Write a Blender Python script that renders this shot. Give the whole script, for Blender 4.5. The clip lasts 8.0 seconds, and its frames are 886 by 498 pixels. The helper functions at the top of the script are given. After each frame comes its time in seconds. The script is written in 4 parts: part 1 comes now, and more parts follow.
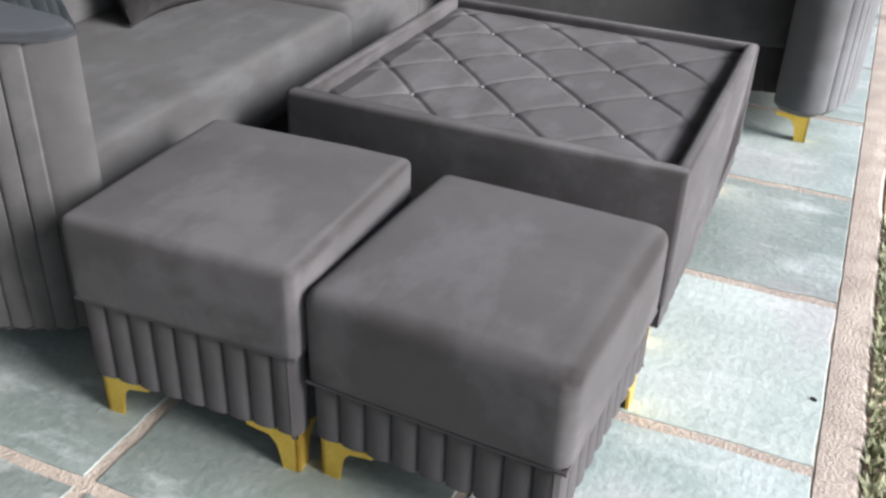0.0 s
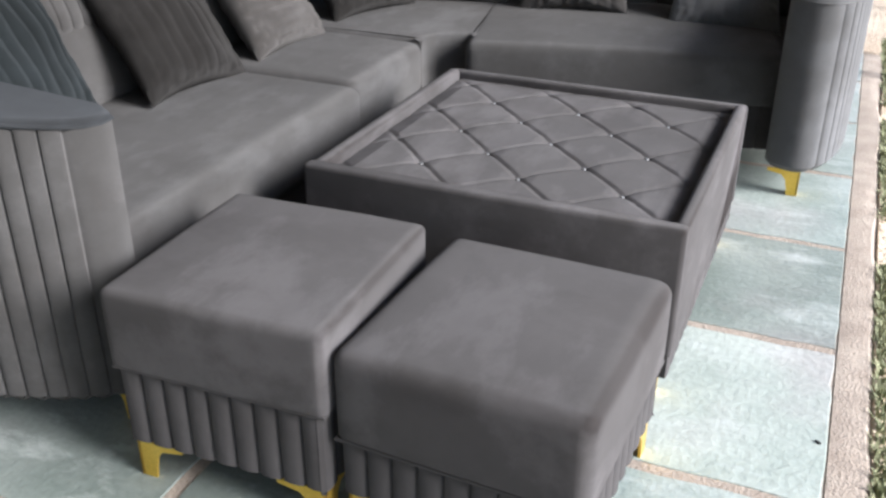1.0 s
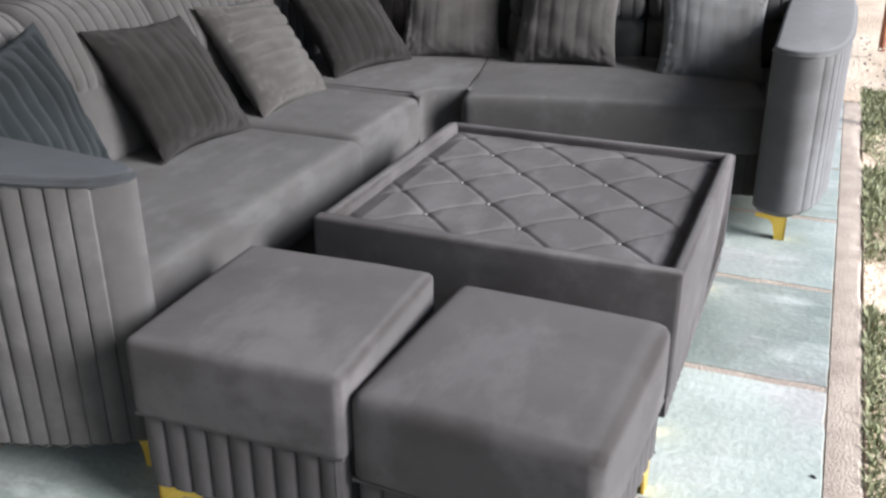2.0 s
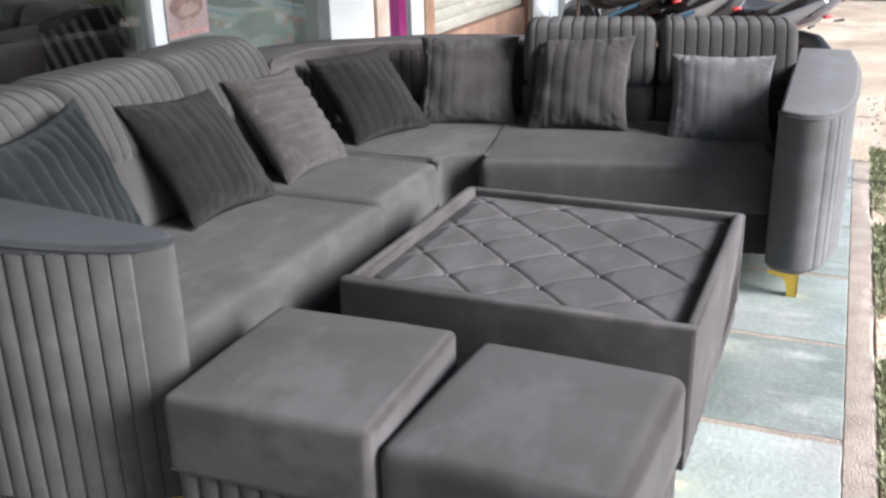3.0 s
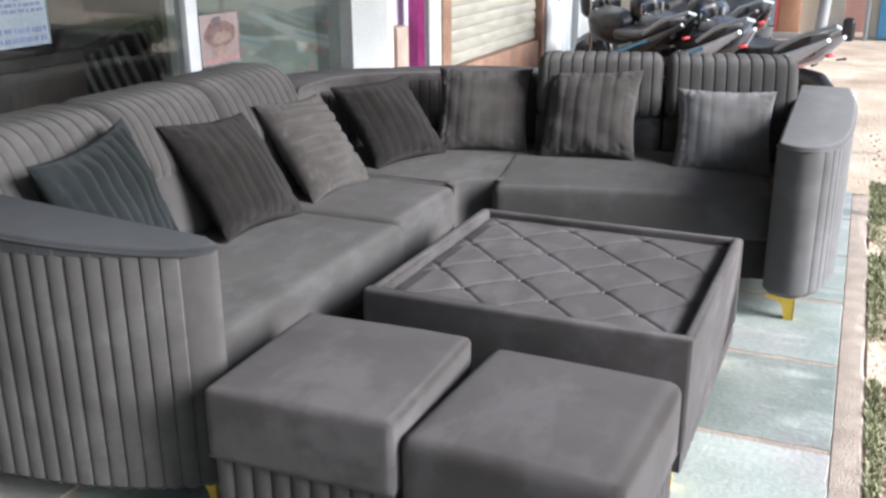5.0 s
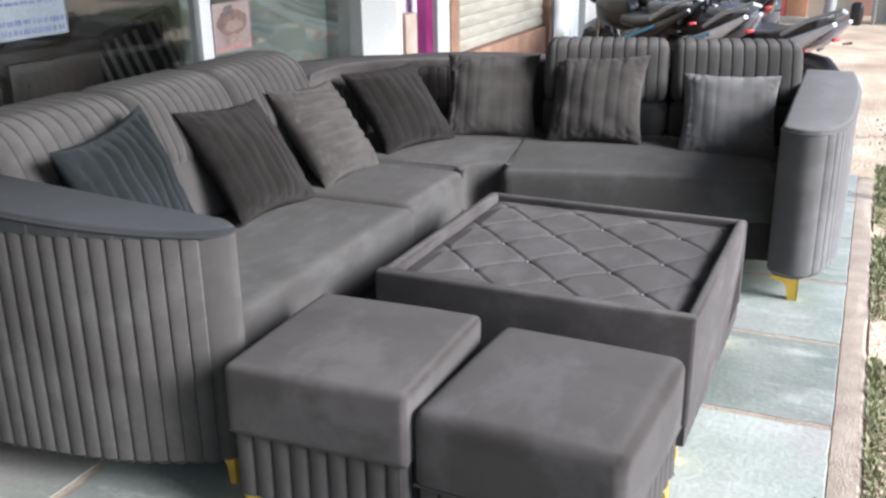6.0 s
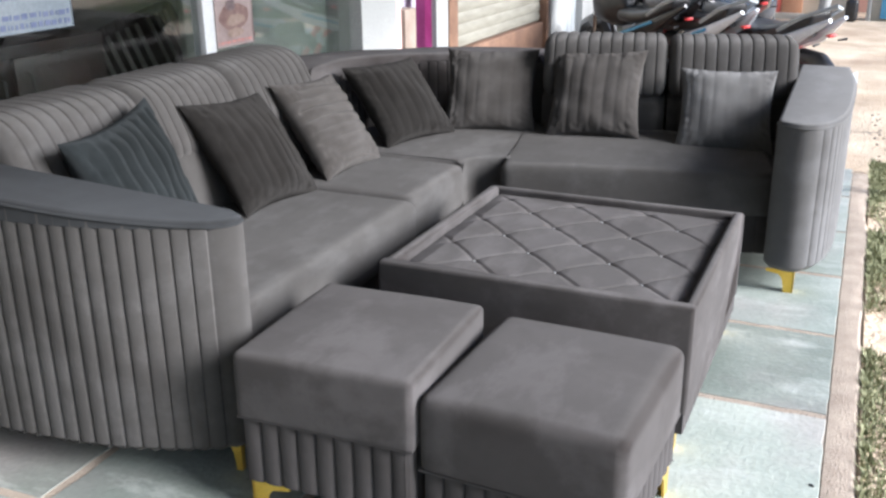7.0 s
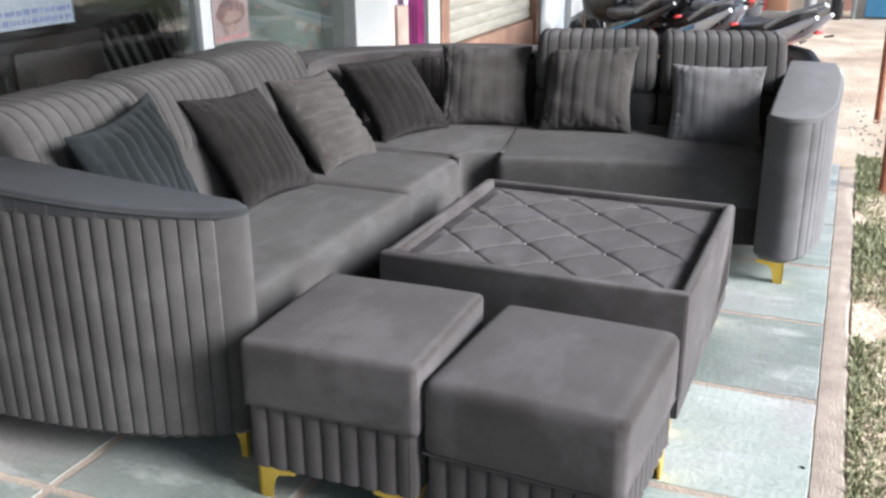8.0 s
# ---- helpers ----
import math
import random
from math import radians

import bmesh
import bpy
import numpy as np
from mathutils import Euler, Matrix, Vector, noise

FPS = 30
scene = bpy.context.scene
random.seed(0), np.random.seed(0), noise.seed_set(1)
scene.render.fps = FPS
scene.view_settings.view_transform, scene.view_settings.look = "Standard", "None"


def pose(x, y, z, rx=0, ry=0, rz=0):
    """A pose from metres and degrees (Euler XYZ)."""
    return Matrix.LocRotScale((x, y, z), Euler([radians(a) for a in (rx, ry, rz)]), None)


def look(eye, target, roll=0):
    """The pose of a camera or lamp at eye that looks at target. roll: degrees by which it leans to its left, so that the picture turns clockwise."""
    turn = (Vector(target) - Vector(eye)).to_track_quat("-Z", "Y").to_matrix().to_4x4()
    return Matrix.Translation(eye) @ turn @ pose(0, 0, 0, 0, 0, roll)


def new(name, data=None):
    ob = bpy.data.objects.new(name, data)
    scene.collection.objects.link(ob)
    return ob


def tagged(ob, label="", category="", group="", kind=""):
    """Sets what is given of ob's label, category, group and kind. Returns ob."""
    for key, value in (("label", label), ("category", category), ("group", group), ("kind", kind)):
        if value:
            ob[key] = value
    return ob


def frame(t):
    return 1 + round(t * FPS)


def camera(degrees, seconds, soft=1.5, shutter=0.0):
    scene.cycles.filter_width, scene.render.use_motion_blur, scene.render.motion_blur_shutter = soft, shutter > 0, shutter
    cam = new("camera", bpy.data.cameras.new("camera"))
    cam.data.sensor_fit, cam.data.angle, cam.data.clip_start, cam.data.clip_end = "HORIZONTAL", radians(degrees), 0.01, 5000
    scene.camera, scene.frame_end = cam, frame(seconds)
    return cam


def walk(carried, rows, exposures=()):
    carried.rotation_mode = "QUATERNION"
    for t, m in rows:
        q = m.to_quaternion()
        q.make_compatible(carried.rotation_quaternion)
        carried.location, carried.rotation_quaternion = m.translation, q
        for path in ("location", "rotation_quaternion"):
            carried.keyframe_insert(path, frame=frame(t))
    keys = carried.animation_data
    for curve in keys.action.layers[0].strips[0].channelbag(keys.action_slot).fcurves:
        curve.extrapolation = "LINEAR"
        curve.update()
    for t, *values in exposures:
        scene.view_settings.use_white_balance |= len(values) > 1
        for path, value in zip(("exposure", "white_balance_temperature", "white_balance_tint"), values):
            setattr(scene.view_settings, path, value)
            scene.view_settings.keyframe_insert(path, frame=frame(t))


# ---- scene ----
cam = camera(50.1, 8.0, soft=2.6)
PATH = [
    (0, (0.14, 0.293, 1.179), (-0.523, 1.873, 0.149), 1.9),
    (0.5, (0.146, 0.251, 1.214), (-0.539, 1.861, 0.246), 0.9),
    (1, (0.145, 0.202, 1.227), (-0.542, 1.841, 0.31), 0.1),
    (1.2, (0.143, 0.184, 1.231), (-0.541, 1.836, 0.326), 0.0),
    (2.3, (0.14, 0.087, 1.278), (-0.548, 1.793, 0.496), -0.7),
    (2.5, (0.143, 0.07, 1.284), (-0.555, 1.787, 0.534), -1.0),
    (3, (0.16, 0.032, 1.293), (-0.569, 1.757, 0.591), -1.4),
    (3.5, (0.174, -0.024, 1.301), (-0.562, 1.698, 0.599), -0.7),
    (4, (0.194, -0.083, 1.315), (-0.545, 1.649, 0.641), -0.1),
    (4.5, (0.21, -0.121, 1.32), (-0.534, 1.621, 0.679), -0.5),
    (4.7, (0.211, -0.132, 1.319), (-0.537, 1.615, 0.68), -0.4),
    (5.8, (0.226, -0.196, 1.328), (-0.547, 1.525, 0.659), -0.7),
    (6, (0.234, -0.212, 1.328), (-0.532, 1.51, 0.66), -0.8),
    (6.5, (0.234, -0.239, 1.332), (-0.515, 1.483, 0.644), -0.7),
    (7, (0.231, -0.258, 1.33), (-0.524, 1.466, 0.653), -0.6),
    (7.5, (0.223, -0.284, 1.33), (-0.524, 1.45, 0.671), -0.4),
    (8, (0.223, -0.325, 1.328), (-0.507, 1.409, 0.648), -0.5),
]
walk(cam, [(t, look(eye, target, roll)) for t, eye, target, roll in PATH], [(0, 1.17, 5850, 11), (8, 1.17, 5850, 11)])

# ---------- world, sun ----------
world = bpy.data.worlds.new("sky")
scene.world = world
world.use_nodes = True
wn = world.node_tree
sky = wn.nodes.new("ShaderNodeTexSky")
sky.sky_type = "NISHITA"
sky.sun_disc = False
sky.dust_density = 1.5
sky.sun_elevation = radians(24.5)
sky.sun_rotation = radians(91.7)
wn.links.new(sky.outputs[0], wn.nodes["Background"].inputs[0])
wn.nodes["Background"].inputs[1].default_value = 0.12
sun_data = bpy.data.lights.new("sun", "SUN")
sun_data.energy, sun_data.angle, sun_data.color = 4.8, radians(30), (1.0, 0.95, 0.89)
sun = new("sun", sun_data)
sun.matrix_world = look((10, -0.3, 4.55), (0, 0, 0))


# ---------- materials ----------
def material(name, rough=0.6, metal=0.0):
    m = bpy.data.materials.new(name)
    m.use_nodes = True
    b = m.node_tree.nodes["Principled BSDF"]
    b.inputs["Roughness"].default_value = rough
    b.inputs["Metallic"].default_value = metal
    return m, m.node_tree, b


def mixed(nt, factor, a, b, kind="MIX"):
    n = nt.nodes.new("ShaderNodeMix")
    n.data_type, n.blend_type = "RGBA", kind
    for slot, v in ((0, factor), (6, a), (7, b)):
        if isinstance(v, (int, float)):
            n.inputs[slot].default_value = v
        elif isinstance(v, tuple):
            n.inputs[slot].default_value = (*v, 1)
        else:
            nt.links.new(v, n.inputs[slot])
    return n.outputs[2]


def noisy(nt, scale, detail=4.0, lo=0.35, hi=0.65, stretch=(1, 1, 1), rough=0.55, world_space=True):
    if world_space:
        src = nt.nodes.new("ShaderNodeNewGeometry").outputs["Position"]
    else:
        src = nt.nodes.new("ShaderNodeTexCoord").outputs["Object"]
    mp = nt.nodes.new("ShaderNodeMapping")
    mp.inputs["Scale"].default_value = stretch
    nt.links.new(src, mp.inputs[0])
    tex = nt.nodes.new("ShaderNodeTexNoise")
    tex.inputs["Scale"].default_value = scale
    tex.inputs["Detail"].default_value = detail
    tex.inputs["Roughness"].default_value = rough
    nt.links.new(mp.outputs[0], tex.inputs["Vector"])
    r = nt.nodes.new("ShaderNodeMapRange")
    r.inputs[1].default_value, r.inputs[2].default_value = lo, hi
    nt.links.new(tex.outputs[0], r.inputs[0])
    return r.outputs[0]


def bumped(nt, b, height, strength, distance):
    n = nt.nodes.new("ShaderNodeBump")
    n.inputs["Strength"].default_value = strength
    n.inputs["Distance"].default_value = distance
    nt.links.new(height, n.inputs["Height"])
    nt.links.new(n.outputs[0], b.inputs["Normal"])


def speckled(name, a, b2, scale, rough=0.7, fine=120.0, bump=0.3, dist=0.003, metal=0.0, stretch=(1, 1, 1), third=None, vary=0.0):
    m, nt, b = material(name, rough, metal)
    col = mixed(nt, noisy(nt, scale, 5, stretch=stretch), a, b2)
    if third:
        col = mixed(nt, noisy(nt, scale * 0.37, 4, 0.5, 0.68), col, third)
    fine_n = noisy(nt, fine, 3, 0.3, 0.7)
    col = mixed(nt, 0.25, col, mixed(nt, fine_n, (0.35, 0.35, 0.35), (1, 1, 1)), "MULTIPLY")
    if vary:
        info = nt.nodes.new("ShaderNodeObjectInfo")
        r = nt.nodes.new("ShaderNodeMapRange")
        r.inputs[3].default_value, r.inputs[4].default_value = 1 - vary, 1 + vary * 0.4
        nt.links.new(info.outputs["Random"], r.inputs[0])
        hsv = nt.nodes.new("ShaderNodeHueSaturation")
        nt.links.new(r.outputs[0], hsv.inputs["Value"])
        nt.links.new(col, hsv.inputs["Color"])
        col = hsv.outputs[0]
    nt.links.new(col, b.inputs["Base Color"])
    if bump:
        bumped(nt, b, fine_n, bump, dist)
    return m


def velvet(name, dark, light, sheen=0.9, tint=(0.9, 0.88, 0.88), marks=1.0):
    """Short-pile velvet: soft nap shading, brush strokes where the pile is pushed over, and a sheen at grazing angles."""
    m, nt, b = material(name, 0.8)
    nap = mixed(nt, 0.5, noisy(nt, 2.3, 2, 0.3, 0.7), noisy(nt, 16.0, 6, 0.36, 0.66, (1, 0.6, 1), 0.65))
    col = mixed(nt, mixed(nt, 0.7, (0.5, 0.5, 0.5), nap), dark, light)
    brushed = mixed(nt, 0.55 * marks, (0, 0, 0), noisy(nt, 6.0, 7, 0.50, 0.61, (1, 0.45, 1), 0.66))
    col = mixed(nt, brushed, col, mixed(nt, 1.0, col, (1.75, 1.78, 1.84), "MULTIPLY"))
    pressed = mixed(nt, 0.5 * marks, (0, 0, 0), noisy(nt, 4.6, 6, 0.50, 0.61, (0.6, 1, 1.3), 0.64))
    col = mixed(nt, pressed, col, mixed(nt, 1.0, col, (0.62, 0.59, 0.57), "MULTIPLY"))
    nt.links.new(col, b.inputs["Base Color"])
    b.inputs["Specular IOR Level"].default_value = 0.0
    pile = nt.nodes.new("ShaderNodeBsdfSheen")
    pile.distribution = "ASHIKHMIN"
    pile.inputs["Color"].default_value = (*[sheen * c for c in tint], 1)
    pile.inputs["Roughness"].default_value = 0.8
    both = nt.nodes.new("ShaderNodeAddShader")
    nt.links.new(b.outputs[0], both.inputs[0])
    nt.links.new(pile.outputs[0], both.inputs[1])
    nt.links.new(both.outputs[0], nt.nodes["Material Output"].inputs["Surface"])
    bumped(nt, b, noisy(nt, 400.0, 2, 0.3, 0.7), 0.08, 0.0006)
    return m


VELVET = velvet("grey_velvet", (0.044, 0.042, 0.0405), (0.069, 0.066, 0.064), 0.055, (0.93, 0.90, 0.88), 0.7)
VELVET_TAUPE = velvet("taupe_velvet", (0.029, 0.026, 0.025), (0.050, 0.0455, 0.0445), 0.075, (0.94, 0.91, 0.91), 1.4)
# darker, bluer copy of the grey velvet: shade on the arm top as colour
VELVET_SHADED = velvet("shaded_arm_velvet", (0.025, 0.026, 0.0275), (0.038, 0.040, 0.042), 0.045, (0.86, 0.90, 0.96), 0.7)
# lighter copy of the grey velvet, with light put into its colour
VELVET_LIT = velvet("lit_grey_velvet", (0.066, 0.065, 0.064), (0.096, 0.095, 0.094), 0.11, (0.91, 0.91, 0.92), 0.6)
VELVET_PILLOW = velvet("pillow_velvet", (0.038, 0.035, 0.033), (0.058, 0.054, 0.051), 0.05, (0.93, 0.89, 0.86), 0.7)
VELVET_SLATE = velvet("bluish_pillow_velvet", (0.011, 0.013, 0.0135), (0.018, 0.0205, 0.0215), 0.026, (0.82, 0.88, 0.92), 0.6)
VELVET_COAL = velvet("dark_pillow_velvet", (0.013, 0.0122, 0.0115), (0.021, 0.0198, 0.0188), 0.024, (0.93, 0.89, 0.86), 0.6)
VELVET_DARK = velvet("base_velvet", (0.034, 0.031, 0.030), (0.054, 0.050, 0.049), 0.06, (0.94, 0.90, 0.90), 0.4)
GOLD = speckled("gold_leg", (0.75, 0.5, 0.08), (0.85, 0.6, 0.12), 20, 0.32, 200, 0.05, 0.001, 0.75)
SILVER = speckled("button_metal", (0.22, 0.22, 0.22), (0.30, 0.30, 0.30), 30, 0.5, 200, 0.0, 0.001, 0.5)
SLATE = speckled("green_slate", (0.32, 0.365, 0.33), (0.49, 0.525, 0.485), 3.5, 0.42, 60, 0.25, 0.004, third=(0.47, 0.44, 0.43))
snt = SLATE.node_tree
sb = snt.nodes["Principled BSDF"]
base_link = mixed(snt, 1.0, sb.inputs["Base Color"].links[0].from_socket, snt.nodes.new("ShaderNodeObjectInfo").outputs["Color"], "MULTIPLY")
scuff = noisy(snt, 2.6, 7, 0.54, 0.72, (1, 2.2, 1), 0.7)
snt.links.new(mixed(snt, mixed(snt, 0.6, (0, 0, 0), scuff), base_link, (0.66, 0.69, 0.665)), sb.inputs["Base Color"])
MORTAR = speckled("tan_mortar", (0.36, 0.295, 0.24), (0.47, 0.395, 0.325), 9, 0.9, 150, 0.5, 0.004)
DIRT = speckled("tan_dirt", (0.54, 0.42, 0.30), (0.74, 0.61, 0.46), 2.2, 0.95, 45, 0.6, 0.012, third=(0.42, 0.31, 0.22))
GRASS = speckled("grass", (0.18, 0.20, 0.095), (0.36, 0.36, 0.21), 30, 0.7, 200, 0)
STONE = speckled("rubble", (0.42, 0.36, 0.30), (0.55, 0.48, 0.40), 14, 0.9, 90, 0.4, 0.004, vary=0.3)
WHITE = speckled("white_paint", (0.33, 0.34, 0.335), (0.40, 0.405, 0.40), 3, 0.55, 90, 0.05, 0.002)
PLASTER = speckled("grey_plaster", (0.50, 0.52, 0.50), (0.58, 0.60, 0.57), 3, 0.85, 90, 0.2, 0.003)
ALU = speckled("white_aluminium", (0.50, 0.52, 0.54), (0.58, 0.60, 0.62), 8, 0.35, 120, 0.03, 0.001, 0.2)
CREAM = speckled("cream_shutter", (0.21, 0.20, 0.165), (0.28, 0.27, 0.225), 4, 0.5, 60, 0.1, 0.002, stretch=(1, 1, 6))
GREYMETAL = speckled("grey_shutter", (0.30, 0.33, 0.35), (0.40, 0.43, 0.45), 4, 0.5, 60, 0.1, 0.002)
RUSTBROWN = speckled("brown_paint", (0.16, 0.09, 0.06), (0.24, 0.14, 0.09), 9, 0.7, 90, 0.2, 0.003)
RUST = speckled("rusty_steel", (0.20, 0.07, 0.035), (0.30, 0.12, 0.06), 25, 0.85, 140, 0.4, 0.003)
DARKWOOD = speckled("dark_wood", (0.014, 0.008, 0.007), (0.028, 0.014, 0.011), 10, 0.5, 90, 0.05, 0.001, stretch=(1, 1, 0.2))
BLACK = speckled("black_plastic", (0.012, 0.012, 0.013), (0.025, 0.025, 0.027), 20, 0.35, 120, 0.05, 0.001)
RUBBER = speckled("rubber", (0.018, 0.017, 0.016), (0.04, 0.037, 0.033), 20, 0.85, 120, 0.2, 0.002)
CHROME = speckled("chrome", (0.6, 0.6, 0.62), (0.7, 0.7, 0.72), 20, 0.18, 120, 0, 0.001, 1.0)
BIKEGREY = speckled("grey_bike_paint", (0.05, 0.055, 0.065), (0.08, 0.085, 0.095), 10, 0.25, 100, 0, 0.001)
BIKEWHITE = speckled("white_bike_paint", (0.66, 0.70, 0.78), (0.74, 0.78, 0.85), 10, 0.25, 100, 0, 0.001)
RED = speckled("red_paint", (0.5, 0.03, 0.03), (0.6, 0.05, 0.05), 10, 0.35, 100, 0, 0.001)
REDPANEL = speckled("red_panel", (0.60, 0.10, 0.08), (0.68, 0.16, 0.12), 3, 0.6, 60, 0.1, 0.002)
ORANGE = speckled("orange_panel", (0.58, 0.28, 0.16), (0.66, 0.36, 0.22), 3, 0.6, 60, 0.1, 0.002)
BLUE = speckled("blue_panel", (0.08, 0.32, 0.58), (0.14, 0.42, 0.68), 2, 0.5, 60, 0.05, 0.002)
BEIGE = speckled("beige_wall", (0.64, 0.55, 0.42), (0.74, 0.66, 0.54), 2, 0.85, 60, 0.2, 0.004)
PINK = speckled("pink_paint", (0.72, 0.45, 0.42), (0.78, 0.53, 0.5), 3, 0.7, 60, 0.1, 0.002)
LILAC = speckled("lilac_wall", (0.48, 0.45, 0.55), (0.56, 0.53, 0.62), 3, 0.8, 60, 0.1, 0.002)
MAGENTA = speckled("magenta_cloth", (0.36, 0.05, 0.22), (0.48, 0.10, 0.32), 8, 0.8, 80, 0.2, 0.003)
CARD = speckled("cardboard", (0.30, 0.235, 0.19), (0.38, 0.31, 0.26), 8, 0.85, 80, 0.1, 0.002)
MINT = speckled("mint_paint", (0.36, 0.44, 0.38), (0.44, 0.52, 0.46), 5, 0.5, 80, 0.05, 0.002)
PAPER = speckled("paper", (0.13, 0.16, 0.19), (0.18, 0.21, 0.24), 5, 0.6, 80, 0, 0.002)
INKBROWN = speckled("brown_print", (0.09, 0.05, 0.045), (0.15, 0.10, 0.09), 30, 0.5, 80, 0, 0.002)
INKDARK = speckled("dark_print", (0.06, 0.045, 0.05), (0.12, 0.09, 0.09), 40, 0.5, 80, 0, 0.002)
INKTAN = speckled("tan_print", (0.15, 0.11, 0.09), (0.20, 0.15, 0.13), 40, 0.5, 80, 0, 0.002)
PAPERPINK = speckled("pink_print", (0.17, 0.13, 0.125), (0.22, 0.18, 0.175), 14, 0.5, 80, 0, 0.002)
INKBLUE = speckled("blue_ink", (0.07, 0.09, 0.17), (0.11, 0.13, 0.22), 14, 0.6, 80, 0, 0.002)
INKRED = speckled("red_ink", (0.28, 0.12, 0.11), (0.34, 0.18, 0.17), 14, 0.6, 80, 0, 0.002)
PARTITION = speckled("grey_green_panel", (0.19, 0.21, 0.195), (0.25, 0.27, 0.25), 3, 0.6, 60, 0.05, 0.002)
INSIDE = speckled("shop_wall", (0.30, 0.30, 0.28), (0.36, 0.36, 0.34), 2, 0.85, 60, 0.1, 0.002)
STRIPE = speckled("black_fabric", (0.015, 0.014, 0.015), (0.03, 0.028, 0.03), 20, 0.8, 200, 0.1, 0.001)
STRIPEGREY = speckled("grey_piping", (0.24, 0.23, 0.23), (0.32, 0.31, 0.31), 20, 0.8, 200, 0.1, 0.001)

GLASS, gnt, gb = material("shop_glass", 0.02)
gb.inputs["Transmission Weight"].default_value = 1.0
gb.inputs["IOR"].default_value = 1.75
gb.inputs["Base Color"].default_value = (0.88, 0.93, 0.91, 1)
DARKGLASS, dnt, db = material("car_glass", 0.05)
db.inputs["Base Color"].default_value = (0.02, 0.025, 0.03, 1)


# ---------- builders ----------
def thing(name, x=0, y=0, z=0, rz=0, **tags):
    ob = new(name)
    ob.matrix_world = pose(x, y, z, 0, 0, rz)
    return tagged(ob, **tags)


def finish(bm, name, mat, smooth=True):
    bmesh.ops.recalc_face_normals(bm, faces=bm.faces)
    me = bpy.data.meshes.new(name)
    bm.to_mesh(me)
    bm.free()
    me.materials.append(mat)
    if smooth:
        me.polygons.foreach_set("use_smooth", [True] * len(me.polygons))
        me.set_sharp_from_angle(angle=radians(40))
    return me


def part(name, bm, mat, parent=None, label="", m=None, smooth=True):
    ob = new(name, finish(bm, name, mat, smooth))
    if parent:
        ob.parent = parent
    if m is not None:
        ob.matrix_local = m
    return tagged(ob, label)


def box(x0, x1, y0, y1, z0, z1, bevel=0.0, seg=2, bm=None):
    own = bm or bmesh.new()
    b2 = bmesh.new()
    bmesh.ops.create_cube(b2, size=1)
    bmesh.ops.transform(b2, verts=b2.verts, matrix=Matrix.Translation(((x0 + x1) / 2, (y0 + y1) / 2, (z0 + z1) / 2)) @ Matrix.Diagonal((x1 - x0, y1 - y0, z1 - z0, 1)))
    if bevel:
        bmesh.ops.bevel(b2, geom=list(b2.edges), offset=bevel, segments=seg, affect="EDGES", profile=0.5)
    if bm is None:
        own.free()
        return b2
    me = bpy.data.meshes.new("tmp")
    b2.to_mesh(me)
    b2.free()
    bm.from_mesh(me)
    bpy.data.meshes.remove(me)
    return bm


def tube(points, radius, sides=10, bm=None, closed=False):
    """A round bar along points; radius may be one number or one for each point."""
    bm = bm or bmesh.new()
    pts = [Vector(p) for p in points]
    rad = radius if isinstance(radius, (list, tuple)) else [radius] * len(pts)
    rings = []
    for i, p in enumerate(pts):
        a = pts[i - 1] if i or closed else pts[i]
        b = pts[(i + 1) % len(pts)] if i + 1 < len(pts) or closed else pts[i]
        q = (b - a).to_track_quat("Z", "Y")
        rings.append([bm.verts.new(p + q @ Vector((rad[i] * math.cos(k * math.tau / sides), rad[i] * math.sin(k * math.tau / sides), 0))) for k in range(sides)])
    n = len(rings)
    for i in range(n if closed else n - 1):
        r0, r1 = rings[i], rings[(i + 1) % n]
        for k in range(sides):
            bm.faces.new((r0[k], r0[(k + 1) % sides], r1[(k + 1) % sides], r1[k]))
    if not closed:
        bm.faces.new(rings[0][::-1])
        bm.faces.new(rings[-1])
    return bm


def smooth_line(pts, n=8, closed=False):
    """A Catmull-Rom line through plan points."""
    out, m = [], len(pts)
    for i in range(m if closed else m - 1):
        p = [Vector(pts[(i + k) % m] if closed else pts[min(max(i + k, 0), m - 1)]) for k in (-1, 0, 1, 2)]
        for j in range(n):
            t = j / n
            out.append(0.5 * (2 * p[1] + (p[2] - p[0]) * t + (2 * p[0] - 5 * p[1] + 4 * p[2] - p[3]) * t * t + (3 * p[1] - p[0] - 3 * p[2] + p[3]) * t ** 3))
    if not closed:
        out.append(Vector(pts[-1]))
    return out


def resample(pts, step):
    out, carry = [pts[0].copy()], 0.0
    total = sum((b - a).length for a, b in zip(pts, pts[1:]))
    n = max(2, round(total / step))
    step = total / n
    for a, b in zip(pts, pts[1:]):
        seg = (b - a).length
        d = step - carry
        while d <= seg + 1e-9 and len(out) < n:
            out.append(a.lerp(b, d / seg))
            d += step
        carry = seg - (d - step)
    out.append(pts[-1].copy())
    return out


def scalloped(line, pitch, depth, per=8):
    """A plan line turned into a row of stitched channels: shallow swellings between narrow grooves, swelling to the line's left."""
    total = sum((b - a).length for a, b in zip(line, line[1:]))
    n = max(1, round(total / pitch))
    pts = resample(line, total / (n * per))
    out = []
    for i, p in enumerate(pts):
        a, b = pts[max(i - 1, 0)], pts[min(i + 1, len(pts) - 1)]
        t = (b - a).normalized()
        s = abs(math.sin(math.pi * i / per))
        out.append(p + Vector((-t.y, t.x)) * depth * (s ** 0.24 - 1))
    return out


